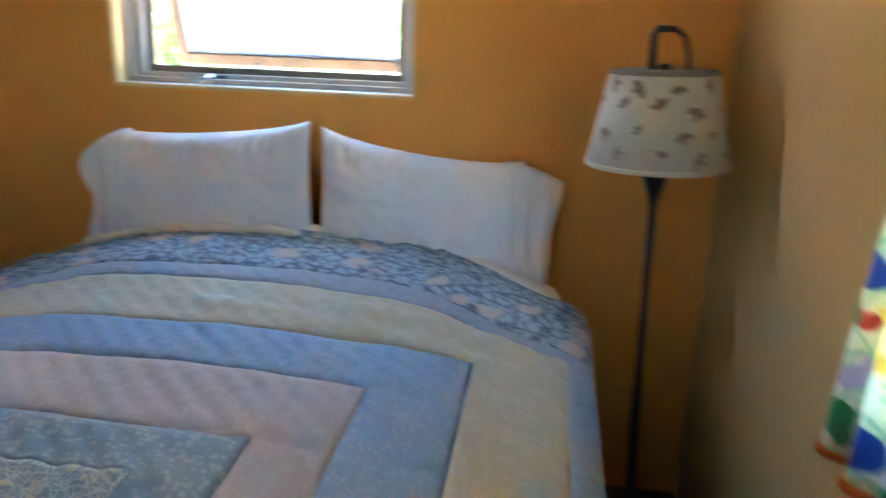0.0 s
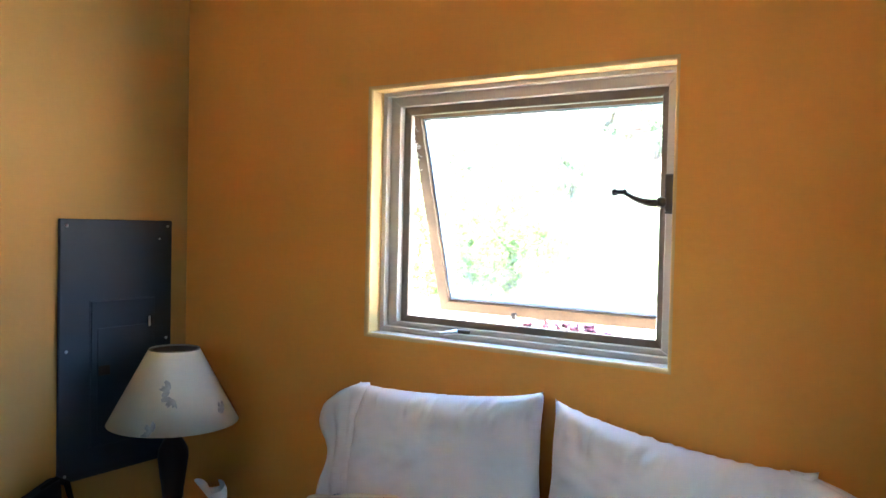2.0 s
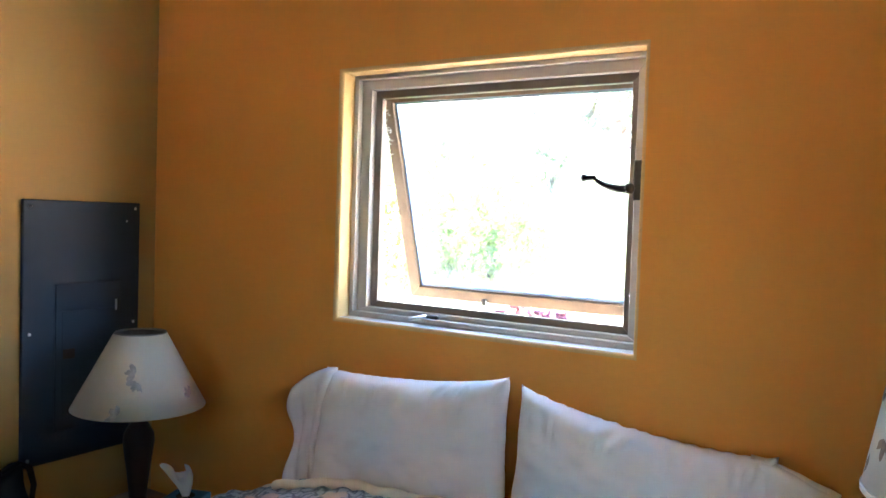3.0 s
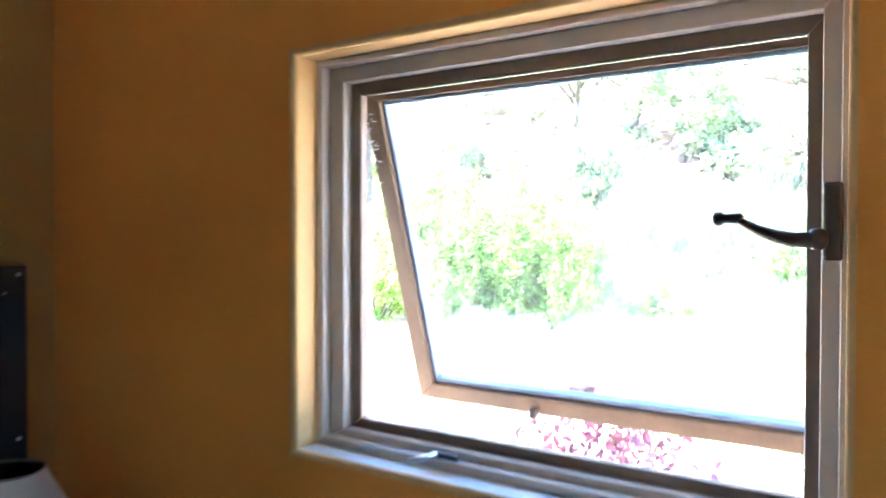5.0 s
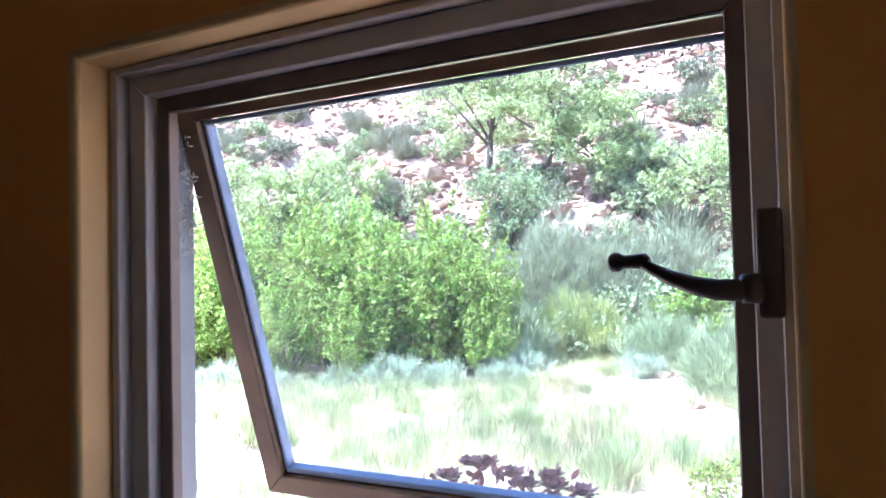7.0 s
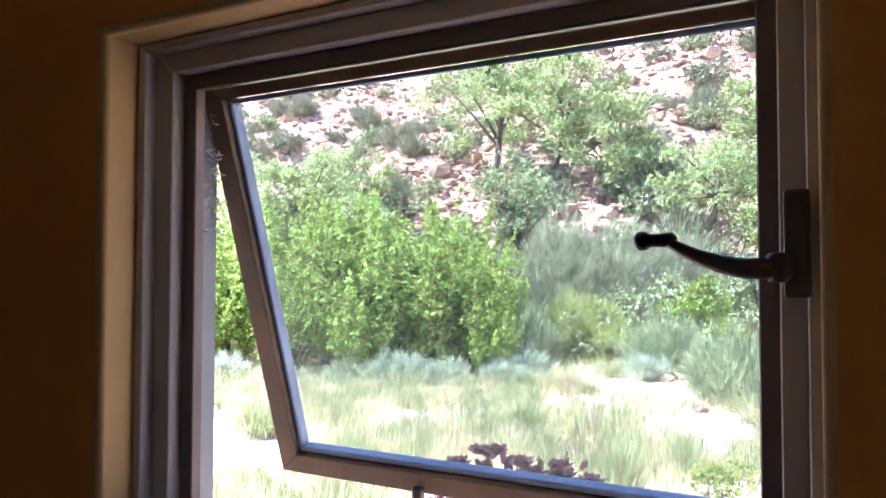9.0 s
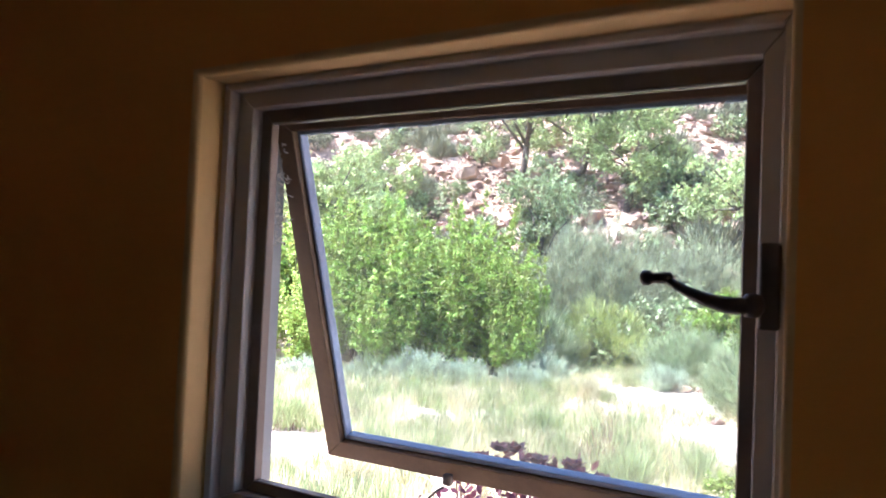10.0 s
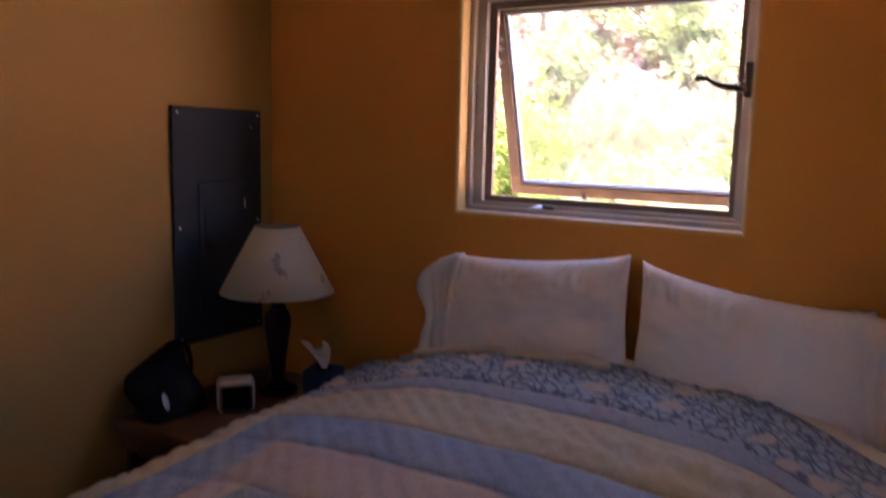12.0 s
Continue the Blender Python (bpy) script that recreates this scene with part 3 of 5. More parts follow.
def quilt_top(x, y):
    u = (x - XC) / HW
    z = 0.585 - 0.075 * abs(u) ** 2.4 + 0.035 * smooth01((y + 0.75) / 0.5) - 0.02 * smooth01((-0.9 - y) / 1.0)
    z -= 0.035 * smooth01((-u - 0.5) / 0.5) * smooth01((y + 0.95) / 0.5)
    fold = 0.014 * math.exp(-((y + 0.78 + 0.16 * (x - 2.0)) / 0.035) ** 2) * smooth01((x - 1.45) / 0.5)
    wedge = 0.026 * math.exp(-((y + 0.70 + 0.10 * (x - 2.0)) / 0.05) ** 2) * smooth01((x - 1.9) / 0.25) * smooth01((2.6 - x) / 0.2)
    return z + fold + wedge + 0.006 * noise.noise(Vector((x * 5, y * 5, 0))) + 0.004 * noise.noise(Vector((x * 13, y * 11, 3)))


def hem_y(x):
    return -0.175 - 0.20 * smooth01((x - 2.15) / 0.45) - 0.10 * smooth01((1.25 - x) / 0.3)


# patchwork limits: half widths about the quilt's own middle, and the matching y lines
QC = -0.065
S_EDGE = [-1.45, QC - 0.865, QC - 0.665, QC - 0.485, QC - 0.350, QC + 0.350, QC + 0.485, QC + 0.665, QC + 0.865, 1.45]
V_EDGE = [-0.175, -0.500, -0.585, -0.850, -1.040, -1.265, -1.95, -2.20, -2.80]


def quilt_point(s, v):
    """s: metres across from the middle over the edge and down; v: y before the hem's curve."""
    side = 1 if s > 0 else -1
    a = abs(s)
    fade = smooth01((v + 1.0) / 0.75)
    xe = XC + side * min(a, HW)
    y = v + (hem_y(xe) + 0.175) * fade
    if a <= HW:
        z, x, nx, nz = quilt_top(xe, y), xe, 0, 1
    else:
        ze = quilt_top(xe, y)
        ang = min((a - HW) / RR, math.pi / 2)
        x, z = xe + side * RR * math.sin(ang), ze - RR * (1 - math.cos(ang))
        nx, nz = side * math.sin(ang), math.cos(ang)
        rest = a - HW - RR * math.pi / 2
        if rest > 0:
            z -= rest
            x += side * (0.018 * math.sin(y * 9) + 0.02) * min(1, rest / 0.3)
    if s < 0:
        x += 0.085 * smooth01((-0.3 - y) / 1.0) * smooth01(-s / 0.7)
    foot = max(0.0, -2.07 - y)
    if foot > 0:
        ang = min(foot / RR, math.pi / 2)
        y = -2.07 - RR * math.sin(ang)
        z -= RR * (1 - math.cos(ang)) + max(0.0, foot - RR * math.pi / 2)
        z = max(z, FZ + 0.09)
    # stitched diamonds
    p, q = (s + v) / 0.034, (s - v) / 0.034
    puff = 0.0105 * abs(math.sin(math.pi * p / 2)) ** 0.38 * abs(math.sin(math.pi * q / 2)) ** 0.28
    near = min(min(abs(s - c) for c in S_EDGE), min(abs(v - c) for c in V_EDGE))
    puff *= smooth01(near / 0.022)
    return Vector((x + nx * puff, y, max(z + nz * puff, FZ + 0.06)))


quilt = thing("quilt", (XC, -1.1, 0.06), "patchwork quilt in blue, pink and yellow spread on the bed", "quilt")
def band(s, v):
    d = abs(s - QC)
    if v > -0.500:
        return "floral_border"
    if v > -0.585:
        return "grey_band"
    if d > 0.865:
        return "grey_band"
    if v > -0.850 or d > 0.665:
        return "yellow_band"
    if v > -1.040 or d > 0.485:
        return "blue_band"
    if v > -1.265 or d > 0.350:
        return "pink_band"
    if v > -1.40 or d > 0.22:
        return "inner_band"
    return "centre_patch"


def fine_lines(edges, step):
    out = []
    for a, b in zip(edges, edges[1:]):
        k = max(1, round(abs(b - a) / step))
        out += [a + (b - a) * i / k for i in range(k)]
    return out + [edges[-1]]


ss = fine_lines(sorted(S_EDGE + [QC - 0.22, QC + 0.22]), 0.0125)
vv = fine_lines(sorted(V_EDGE + [-1.40], reverse=True), 0.0125)
MATS = {"floral_border": Q_FLORAL, "grey_band": Q_GREY, "yellow_band": Q_YELLOW, "blue_band": Q_BLUE, "pink_band": Q_PINK,
        "inner_band": Q_INNER, "centre_patch": Q_CENTRE}
pieces = {k: ([], [], {}) for k in MATS}
for i in range(len(ss) - 1):
    for j in range(len(vv) - 1):
        sm, vm = (ss[i] + ss[i + 1]) / 2, (vv[j] + vv[j + 1]) / 2
        verts, faces, seen = pieces[band(sm, vm)]
        quad = []
        for a, b in ((i, j), (i, j + 1), (i + 1, j + 1), (i + 1, j)):
            if (a, b) not in seen:
                seen[(a, b)] = len(verts)
                verts.append(tuple(quilt_point(ss[a], vv[b]) - Vector((XC, -1.1, 0.06))))
            quad.append(seen[(a, b)])
        faces.append(quad)
for k, (verts, faces, _) in pieces.items():
    me = bpy.data.meshes.new(k)
    me.from_pydata(verts, [], faces)
    me.materials.append(MATS[k])
    me.polygons.foreach_set("use_smooth", [True] * len(me.polygons))
    ob = new(k, me)
    ob.parent = quilt
    m = ob.modifiers.new("padding", 'SOLIDIFY')
    m.thickness, m.offset = 0.006, -1.0

bed = thing("bed", (XC, -1.1, FZ), "low bed with a white mattress pushed against the wall", "bed")
part("mattress", box((XC - 0.79, -2.06, 0.16), (XC + 0.79, -0.03, 0.475), 0.05, 4), LINEN, bed, smooth=True)
part("box_base", box((XC - 0.78, -2.05, FZ + 0.15), (XC + 0.78, -0.03, 0.156), 0.015, 2), LINEN, bed)
for x in (XC - 0.7, XC + 0.7):
    for y in (-1.95, -0.12):
        part("foot", lathe([(0.022, 0), (0.03, 0.15)], (x, y, FZ), 16), REDWOOD, bed)
# folded edge of the sheet over the quilt's head
sheet = thing("sheet", (XC, -0.18, 0.5), "cream cotton sheet folded at the head of the bed", "sheet")
bm = bmesh.new()
rows = []
for i in range(71):
    x = XC - 0.80 + 1.60 * i / 70
    row = []
    for j in range(9):
        y = -0.09 - 0.115 * j / 8 + (hem_y(x) + 0.175) * 0.9
        z = quilt_top(x, y) - 0.012 + 0.016 * math.sin(math.pi * j / 8) + 0.004 * noise.noise(Vector((x * 14, y * 20, 1)))
        a = abs(x - XC) - 0.74
        if a > 0:
            z -= a * 0.9
        row.append(bm.verts.new((x, y, z)))
    rows.append(row)
for a, b in zip(rows, rows[1:]):
    for j in range(8):
        bm.faces.new((a[j], a[j + 1], b[j + 1], b[j]))
roll = []
for i in range(36):
    x = 1.19 + 0.65 * i / 35
    y = -0.262 - 0.012 * math.sin(i * 0.35)
    roll.append((x, y, quilt_top(x, y) + 0.010 + 0.003 * math.sin(i * 0.9)))
part("rolled_edge", tube(roll, 0.016, 10), HEM, sheet, smooth=True)
ob = part("fold", bm, HEM, sheet, smooth=True)
m = ob.modifiers.new("hem", 'SOLIDIFY')
m.thickness = 0.010


def pillow(name, place, corners, top_sag, bulge, lean, flap, seed, label):
    """A cased pillow standing against the wall. corners: (x, z) of lower left, lower right, upper right, upper left."""
    ll, lr, ur, ul = [Vector((x, 0, z)) for x, z in corners]
    root = thing(name, place, label, "pillow", "pillows on the bed")
    bm = bmesh.new()
    N, M = 84, 52
    noise_off = seed * 7.3

    def at(u, v, face):
        a, b = (u + 1) / 2, (v + 1) / 2
        p = (ll * (1 - a) + lr * a) * (1 - b) + (ul * (1 - a) + ur * a) * b
        p.z -= top_sag * (1 - u * u) ** 0.8 * b ** 2
        p.z -= top_sag * 0.2 * (1 - abs(u) ** 8) * b ** 6
        t = max(0.0, (1 - abs(u) ** 3.2) * (1 - abs(v) ** 3.0)) ** 0.45
        edge = (1 - t)
        p.x += -0.016 * u * (1 - v * v) * 1.0
        y = lean[0] * (1 - b) + lean[1] * b
        w = noise.noise(Vector((u * 2.2 + noise_off, v * 2.2, 0))) * 0.012 * t
        pull = max(0.0, noise.noise(Vector((u * 3.1, 4, seed))) + 0.35)
        ruck = 0.022 * pull * math.sin(u * 52 + 6 * noise.noise(Vector((u * 5, v * 2, seed)))) * smooth01((b - 0.66 - 0.12 * pull) / 0.3) * t ** 0.4
        ruck += 0.007 * pull * math.sin(u * 21 + v * 4) * smooth01((0.25 - b) / 0.25) * t ** 0.4
        fine = noise.noise(Vector((u * 7 + noise_off, v * 6, 2))) * 0.006 * t
        crease = 0.006 * math.sin(v * 9 + u * 5 + seed) * smooth01((abs(u) - 0.55) / 0.4) * t
        return Vector((p.x, y - face * (t * bulge + 0.002) - (w + ruck + fine + crease) * face, p.z))

    for face in (1, -1):
        grid = [[bm.verts.new(at(-1 + 2 * i / N, -1 + 2 * j / M, face)) for j in range(M + 1)] for i in range(N + 1)]
        for i in range(N):
            for j in range(M):
                q = (grid[i][j], grid[i + 1][j], grid[i + 1][j + 1], grid[i][j + 1])
                bm.faces.new(q if face > 0 else q[::-1])
    bmesh.ops.remove_doubles(bm, verts=bm.verts, dist=0.0045)
    part("cushion", bm, LINEN, root, smooth=True)
    # open end of the pillow case, creased and flopping
    bm = bmesh.new()
    x_in, x_out, z0, z1, z2 = flap
    for off in (0.0, 0.026):
        grid = []
        for i in range(17):
            a = i / 16
            row = []
            for j in range(29):
                b = j / 28
                top = z1 + (z2 - z1) * a ** 1.8
                low = z0 + 0.012 * a
                x = x_in + (x_out - x_in) * (1 - (0.42 if seed == 1 else 0.20) * (1 - b) ** 1.4) * a * (1 - 0.12 * math.sin(math.pi * b) ** 2 * (1 - off * 12))
                t_in = max(0.0, (1 - 0.85 ** 3.2) * (1 - abs(2 * b - 1) ** 3)) ** 0.45
                y = (lean[0] * (1 - b) + lean[1] * b) - (bulge * t_in * smooth01(a / 0.18 + 0.45) + 0.001) * (1 - a) ** 1.3 * (1 if off == 0 else 0.2) - 0.02 * a + off * a + 0.018 * math.sin(b * 8 + a * 3 + off * 40 + seed) * a \
                    + 0.016 * math.sin(a * 5 + b * 2) * a + 0.013 * math.sin(a * 17 + 2.5 * b + seed) * smooth01(a / 0.3) * (1 - 0.8 * b ** 4)
                row.append(bm.verts.new((x, min(y, -0.012), low + (top - low) * b)))
            grid.append(row)
        for i in range(16):
            for j in range(28):
                bm.faces.new((grid[i][j], grid[i + 1][j], grid[i + 1][j + 1], grid[i][j + 1]))
    ob = part("case_flap", bm, LINEN, root, smooth=True)
    md = ob.modifiers.new("cloth", 'SOLIDIFY')
    md.thickness = 0.003
    return root


pillow("pillow", (1.48, -0.13, 0.50), ((1.205, 0.50), (1.868, 0.52), (1.838, 0.938), (1.235, 0.885)), 0.020, 0.085, (-0.155, -0.105),
       (1.275, 1.100, 0.52, 0.885, 0.778), 1, "plump white cotton pillow leaning on the wall, ruffled open end")
pillow("pillow", (2.20, -0.13, 0.50), ((1.862, 0.52), (2.50, 0.49), (2.475, 0.858), (1.872, 0.925)), 0.030, 0.085, (-0.165, -0.105),
       (2.42, 2.592, 0.505, 0.852, 0.792), 2, "white cotton pillow leaning on the wall, sagging toward its open end")


# ---- bedside table and what stands on it ----
TZ = 0.312
table = thing("bedside_table", (0.60, -0.45, FZ), "red-brown wooden bedside table", "bedside table")
part("tabletop", box((0.325, -0.780, TZ - 0.028), (0.905, -0.055, TZ), 0.006, 3), REDWOOD, table)
part("apron", box((0.345, -0.768, TZ - 0.105), (0.885, -0.750, TZ - 0.0285), 0.002), REDWOOD, table)
part("apron", box((0.865, -0.748, TZ - 0.105), (0.885, -0.080, TZ - 0.0285), 0.002), REDWOOD, table)
part("apron", box((0.345, -0.098, TZ - 0.105), (0.863, -0.080, TZ - 0.0285), 0.002), REDWOOD, table)
for x in (0.365, 0.86):
    for y in (-0.738, -0.105):
        part("leg", lathe([(0.014, 0), (0.017, 0.2), (0.022, TZ - 0.0285 - FZ)], (x, y, FZ), 16), REDWOOD, table, smooth=True)


def leaf_print(name, root, centre, r_of_z, z, ang, size, spin, material, seed):
    """A small printed leaf lying on a conical shade."""
    random.seed(seed)
    bm = bmesh.new()
    def put(u, w):
        zz = z + w
        r = r_of_z(zz) + 0.0012
        an = ang + u / r
        return (centre[0] + r * math.cos(an), centre[1] + r * math.sin(an), zz)
    c, s = math.cos(spin), math.sin(spin)
    for k in range(3):
        a0 = k * 0.9 - 0.9
        pts = []
        n = 12
        for i in range(n):
            th = 2 * math.pi * i / n
            px = size * (0.55 + 0.5 * math.cos(th)) * (0.8 + 0.4 * random.random())
            py = size * 0.26 * math.sin(th)
            qx, qy = px * math.cos(a0) - py * math.sin(a0), px * math.sin(a0) + py * math.cos(a0)
            pts.append(bm.verts.new(put(qx * c - qy * s, qx * s + qy * c)))
        mid = bm.verts.new(put(size * 0.55 * math.cos(a0 ) * c - size * 0.55 * math.sin(a0) * s, size * 0.55 * math.cos(a0) * s + size * 0.55 * math.sin(a0) * c))
        for i in range(n):
            bm.faces.new((pts[i], pts[(i + 1) % n], mid))
    return part(name, bm, material, root)


def shade_shell(r0, z0, r1, z1, centre):
    t = 0.0025
    bm = bmesh.new()
    seg = 64
    prof = [(r0, z0), (r1, z1), (r1 - t, z1), (r0 - t, z0)]
    rings = [[bm.verts.new((centre[0] + r * math.cos(2 * math.pi * i / seg), centre[1] + r * math.sin(2 * math.pi * i / seg), z)) for i in range(seg)] for r, z in prof]
    for k in range(4):
        a, b = rings[k], rings[(k + 1) % 4]
        for i in range(seg):
            bm.faces.new((a[i], a[(i + 1) % seg], b[(i + 1) % seg], b[i]))
    bmesh.ops.recalc_face_normals(bm, faces=bm.faces)
    return bm


LX, LY = 0.575, -0.262
lamp = thing("table_lamp", (LX, LY, TZ), "table lamp, dark turned base and ivory shade with leaf prints", "table lamp")
part("base", lathe([(0.070, 0), (0.074, 0.006), (0.070, 0.016), (0.050, 0.024), (0.032, 0.034), (0.026, 0.050)], (LX, LY, TZ), 40), CERAMIC, lamp, smooth=True)
part("body", lathe([(0.026, 0.050), (0.028, 0.090), (0.034, 0.150), (0.043, 0.215), (0.049, 0.262), (0.047, 0.288), (0.036, 0.310), (0.026, 0.326), (0.021, 0.350), (0.025, 0.362)],
                   (LX, LY, TZ), 40), CERAMIC, lamp, smooth=True)
part("stem", lathe([(0.012, 0.362), (0.010, 0.40), (0.014, 0.41), (0.014, 0.44)], (LX, LY, TZ), 16), BRONZE, lamp)
shade = part("shade", shade_shell(0.207, 0.692, 0.080, 0.932, (LX, LY)), SHADE, lamp, "ivory paper shade printed with grey leaves", smooth=False)
for f in shade.data.polygons:
    f.use_smooth = True
rz = lambda z: 0.207 + (z - 0.692) / 0.240 * (0.080 - 0.207)
part("shade_ring", lathe([(0.0795, 0.928), (0.0815, 0.931), (0.0795, 0.934), (0.0775, 0.931), (0.0795, 0.928)], (LX, LY, 0), 48), SHADE_IN, shade)
part("bulb", lathe([(0.0, 0.44), (0.014, 0.44), (0.018, 0.47), (0.029, 0.51), (0.026, 0.54), (0.0, 0.555)], (LX, LY, TZ), 20), OFFWHITE, lamp, smooth=True)
view = math.atan2(-2.0 - LY, 2.6 - LX)
leaf_print("leaf_print", shade, (LX, LY), rz, 0.822, view - 0.02, 0.032, 2.9, PRINTGREY, 11)
leaf_print("leaf_print", shade, (LX, LY), rz, 0.800, view + 0.02, 0.030, 4.2, PRINTGREY, 12)
leaf_print("leaf_print", shade, (LX, LY), rz, 0.706, view - 0.25, 0.030, 2.5, PRINTGREY, 13)
leaf_print("leaf_print", shade, (LX, LY), rz, 0.740, view + 1.05, 0.030, 2.0, PRINTGREY, 14)
leaf_print("leaf_print", shade, (LX, LY), rz, 0.760, view + 2.4, 0.040, 1.0, PRINTGREY, 15)
leaf_print("leaf_print", shade, (LX, LY), rz, 0.760, view - 2.2, 0.040, 1.6, PRINTGREY, 16)

# cube clock turned toward the bed
clock = thing("alarm_clock", (0.597, -0.490, TZ), "off-white cube alarm clock with a black display", "alarm clock")
turn = pose(0.597, -0.490, TZ, 0, 0, 50)
bm = box((-0.063, -0.045, 0.0), (0.063, 0.045, 0.114), 0.018, 5)
bmesh.ops.transform(bm, verts=bm.verts, matrix=turn)
part("case", bm, OFFWHITE, clock, smooth=False)
bm = box((-0.053, -0.0475, 0.010), (0.053, -0.040, 0.102), 0.014, 4)
bmesh.ops.transform(bm, verts=bm.verts, matrix=turn)
part("display", bm, BLACKGLASS, clock, "black display, blank")
bm = box((-0.030, -0.012, 0.113), (0.030, 0.014, 0.117), 0.002, 2)
bmesh.ops.transform(bm, verts=bm.verts, matrix=turn)
part("snooze_bar", bm, OFFWHITE, clock)

# tissue box
tb = thing("tissue_box", (0.775, -0.235, TZ), "blue cardboard tissue box with a tissue pulled up", "tissue box")
turn = pose(0.775, -0.235, TZ, 0, 0, 20)
bm = box((-0.058, -0.058, 0.0), (0.058, 0.058, 0.118), 0.003, 2)
bmesh.ops.transform(bm, verts=bm.verts, matrix=turn)
part("carton", bm, BLUECARD, tb)
bm = lathe([(0.0, 0.1181), (0.030, 0.1181), (0.030, 0.1186), (0.0, 0.1187)], (0, 0, 0), 24)
bmesh.ops.transform(bm, verts=bm.verts, matrix=turn)
part("slot", bm, BLACK, tb)
bm = bmesh.new()
rows = []
for j in range(19):
    f = j / 18
    row = []
    for i in range(33):
        th = 2 * math.pi * i / 32
        r = (0.013 + 0.034 * f) * (1 + 0.45 * math.sin(3 * th + 3 * f) * f)
        z = 0.112 + 0.085 * f + 0.020 * f * math.sin(2 * th + 1)
        row.append(bm.verts.new(turn @ Vector((r * math.cos(th) * 0.85 - 0.03 * f ** 2, r * math.sin(th) * 0.6, z))))
    rows.append(row)
for a, b in zip(rows, rows[1:]):
    for i in range(32):
        bm.faces.new((a[i], a[i + 1], b[i + 1], b[i]))
part("tissue", bm, TISSUE, tb, smooth=True)

# handbag slumped against the wall
bag = thing("handbag", (0.43, -0.70, TZ), "black leather handbag slumped against the wall", "handbag")
bm = bmesh.new()
grid = []
for i in range(25):
    a = -1 + 2 * i / 24
    col = []
    for j in range(21):
        b = j / 20
        y = -0.636 + a * (0.125 - 0.018 * b) + 0.008 * math.sin(b * 7)
        z = TZ + 0.002 + b * (0.112 + 0.100 * (a + 1.0) / 2)
        thick = 0.055 * (1 - abs(a) ** 8) ** 0.5 * (1 - 0.45 * b ** 1.2)
        lean = 0.450 - 0.100 * b
        col.append((lean, y, z, thick + 0.006 + 0.006 * noise.noise(Vector((a * 4, b * 4, 9)))))
    grid.append(col)
front = [[bm.verts.new((c[0] + c[3], c[1], c[2])) for c in col] for col in grid]
back = [[bm.verts.new((max(c[0] - c[3], X0 + 0.004), c[1], c[2])) for c in col] for col in grid]
for i in range(24):
    for j in range(20):
        bm.faces.new((front[i][j], front[i + 1][j], front[i + 1][j + 1], front[i][j + 1]))
        bm.faces.new((back[i][j], back[i][j + 1], back[i + 1][j + 1], back[i + 1][j]))
for i in range(24):
    bm.faces.new((front[i][20], front[i + 1][20], back[i + 1][20], back[i][20]))
    bm.faces.new((front[i][0], back[i][0], back[i + 1][0], front[i + 1][0]))
for j in range(20):
    bm.faces.new((front[0][j], front[0][j + 1], back[0][j + 1], back[0][j]))
    bm.faces.new((front[24][j], back[24][j], back[24][j + 1], front[24][j + 1]))
part("body", bm, BLACK, bag, smooth=True)
part("strap", tube([(0.345, -0.575, 0.500), (0.350, -0.530, 0.522), (0.360, -0.500, 0.505), (0.372, -0.492, 0.450), (0.40, -0.52, 0.38), (0.43, -0.545, 0.335), (0.50, -0.56, 0.322)],
                   [0.008, 0.010, 0.011, 0.009, 0.008, 0.008, 0.007], 10), BLACK, bag, smooth=True)
bm = lathe([(0.0, 0), (0.013, 0), (0.014, 0.002), (0.011, 0.004), (0.0, 0.0045)], (0, 0, 0), 20)
bmesh.ops.scale(bm, verts=bm.verts, vec=(2.2, 0.95, 1))
bmesh.ops.transform(bm, verts=bm.verts, matrix=pose(0.482, -0.690, 0.372, 0, 68, 0))
part("medallion", bm, STEEL, bag, "small silver medallion", smooth=True)


# ---- floor lamp in the corner ----
FX, FY = 2.846, -0.32
fl = thing("floor_lamp", (FX, FY, FZ), "bronze floor lamp, ivory shade printed with brown leaves", "floor lamp")
part("base", lathe([(0.125, 0), (0.130, 0.006), (0.125, 0.016), (0.085, 0.030), (0.045, 0.060), (0.030, 0.11), (0.022, 0.19), (0.015, 0.22)], (FX, FY, FZ), 48), BRONZE, fl, smooth=True)
part("pole", lathe([(0.013, FZ + 0.215), (0.013, 0.30), (0.0135, 0.31), (0.0135, 0.32), (0.012, 0.33), (0.011, 0.79)], (FX, FY, 0), 20), BRONZE, fl, smooth=True)
part("cup", lathe([(0.011, 0.79), (0.018, 0.825), (0.033, 0.868), (0.036, 0.880), (0.028, 0.885), (0.012, 0.90)], (FX, FY, 0), 28), BRONZE, fl, smooth=True)
part("socket", lathe([(0.012, 0.90), (0.013, 1.10), (0.017, 1.115), (0.017, 1.145), (0.010, 1.15)], (FX, FY, 0), 16), BRONZE, fl)
fs = part("shade", shade_shell(0.176, 0.905, 0.130, 1.130, (FX, FY)), SHADE, fl, "tapered ivory shade printed with brown leaves")
for f in fs.data.polygons:
    f.use_smooth = True
rf = lambda z: 0.176 + (z - 0.905) / 0.225 * (0.130 - 0.176)
for z, r in ((0.905, 0.1765), (1.130, 0.1305)):
    part("trim_band", lathe([(r, -0.006), (r + 0.0015, -0.004), (r + 0.0015, 0.004), (r, 0.006)], (FX, FY, z), 48), SHADE_IN if z > 1 else SHADE, fs)
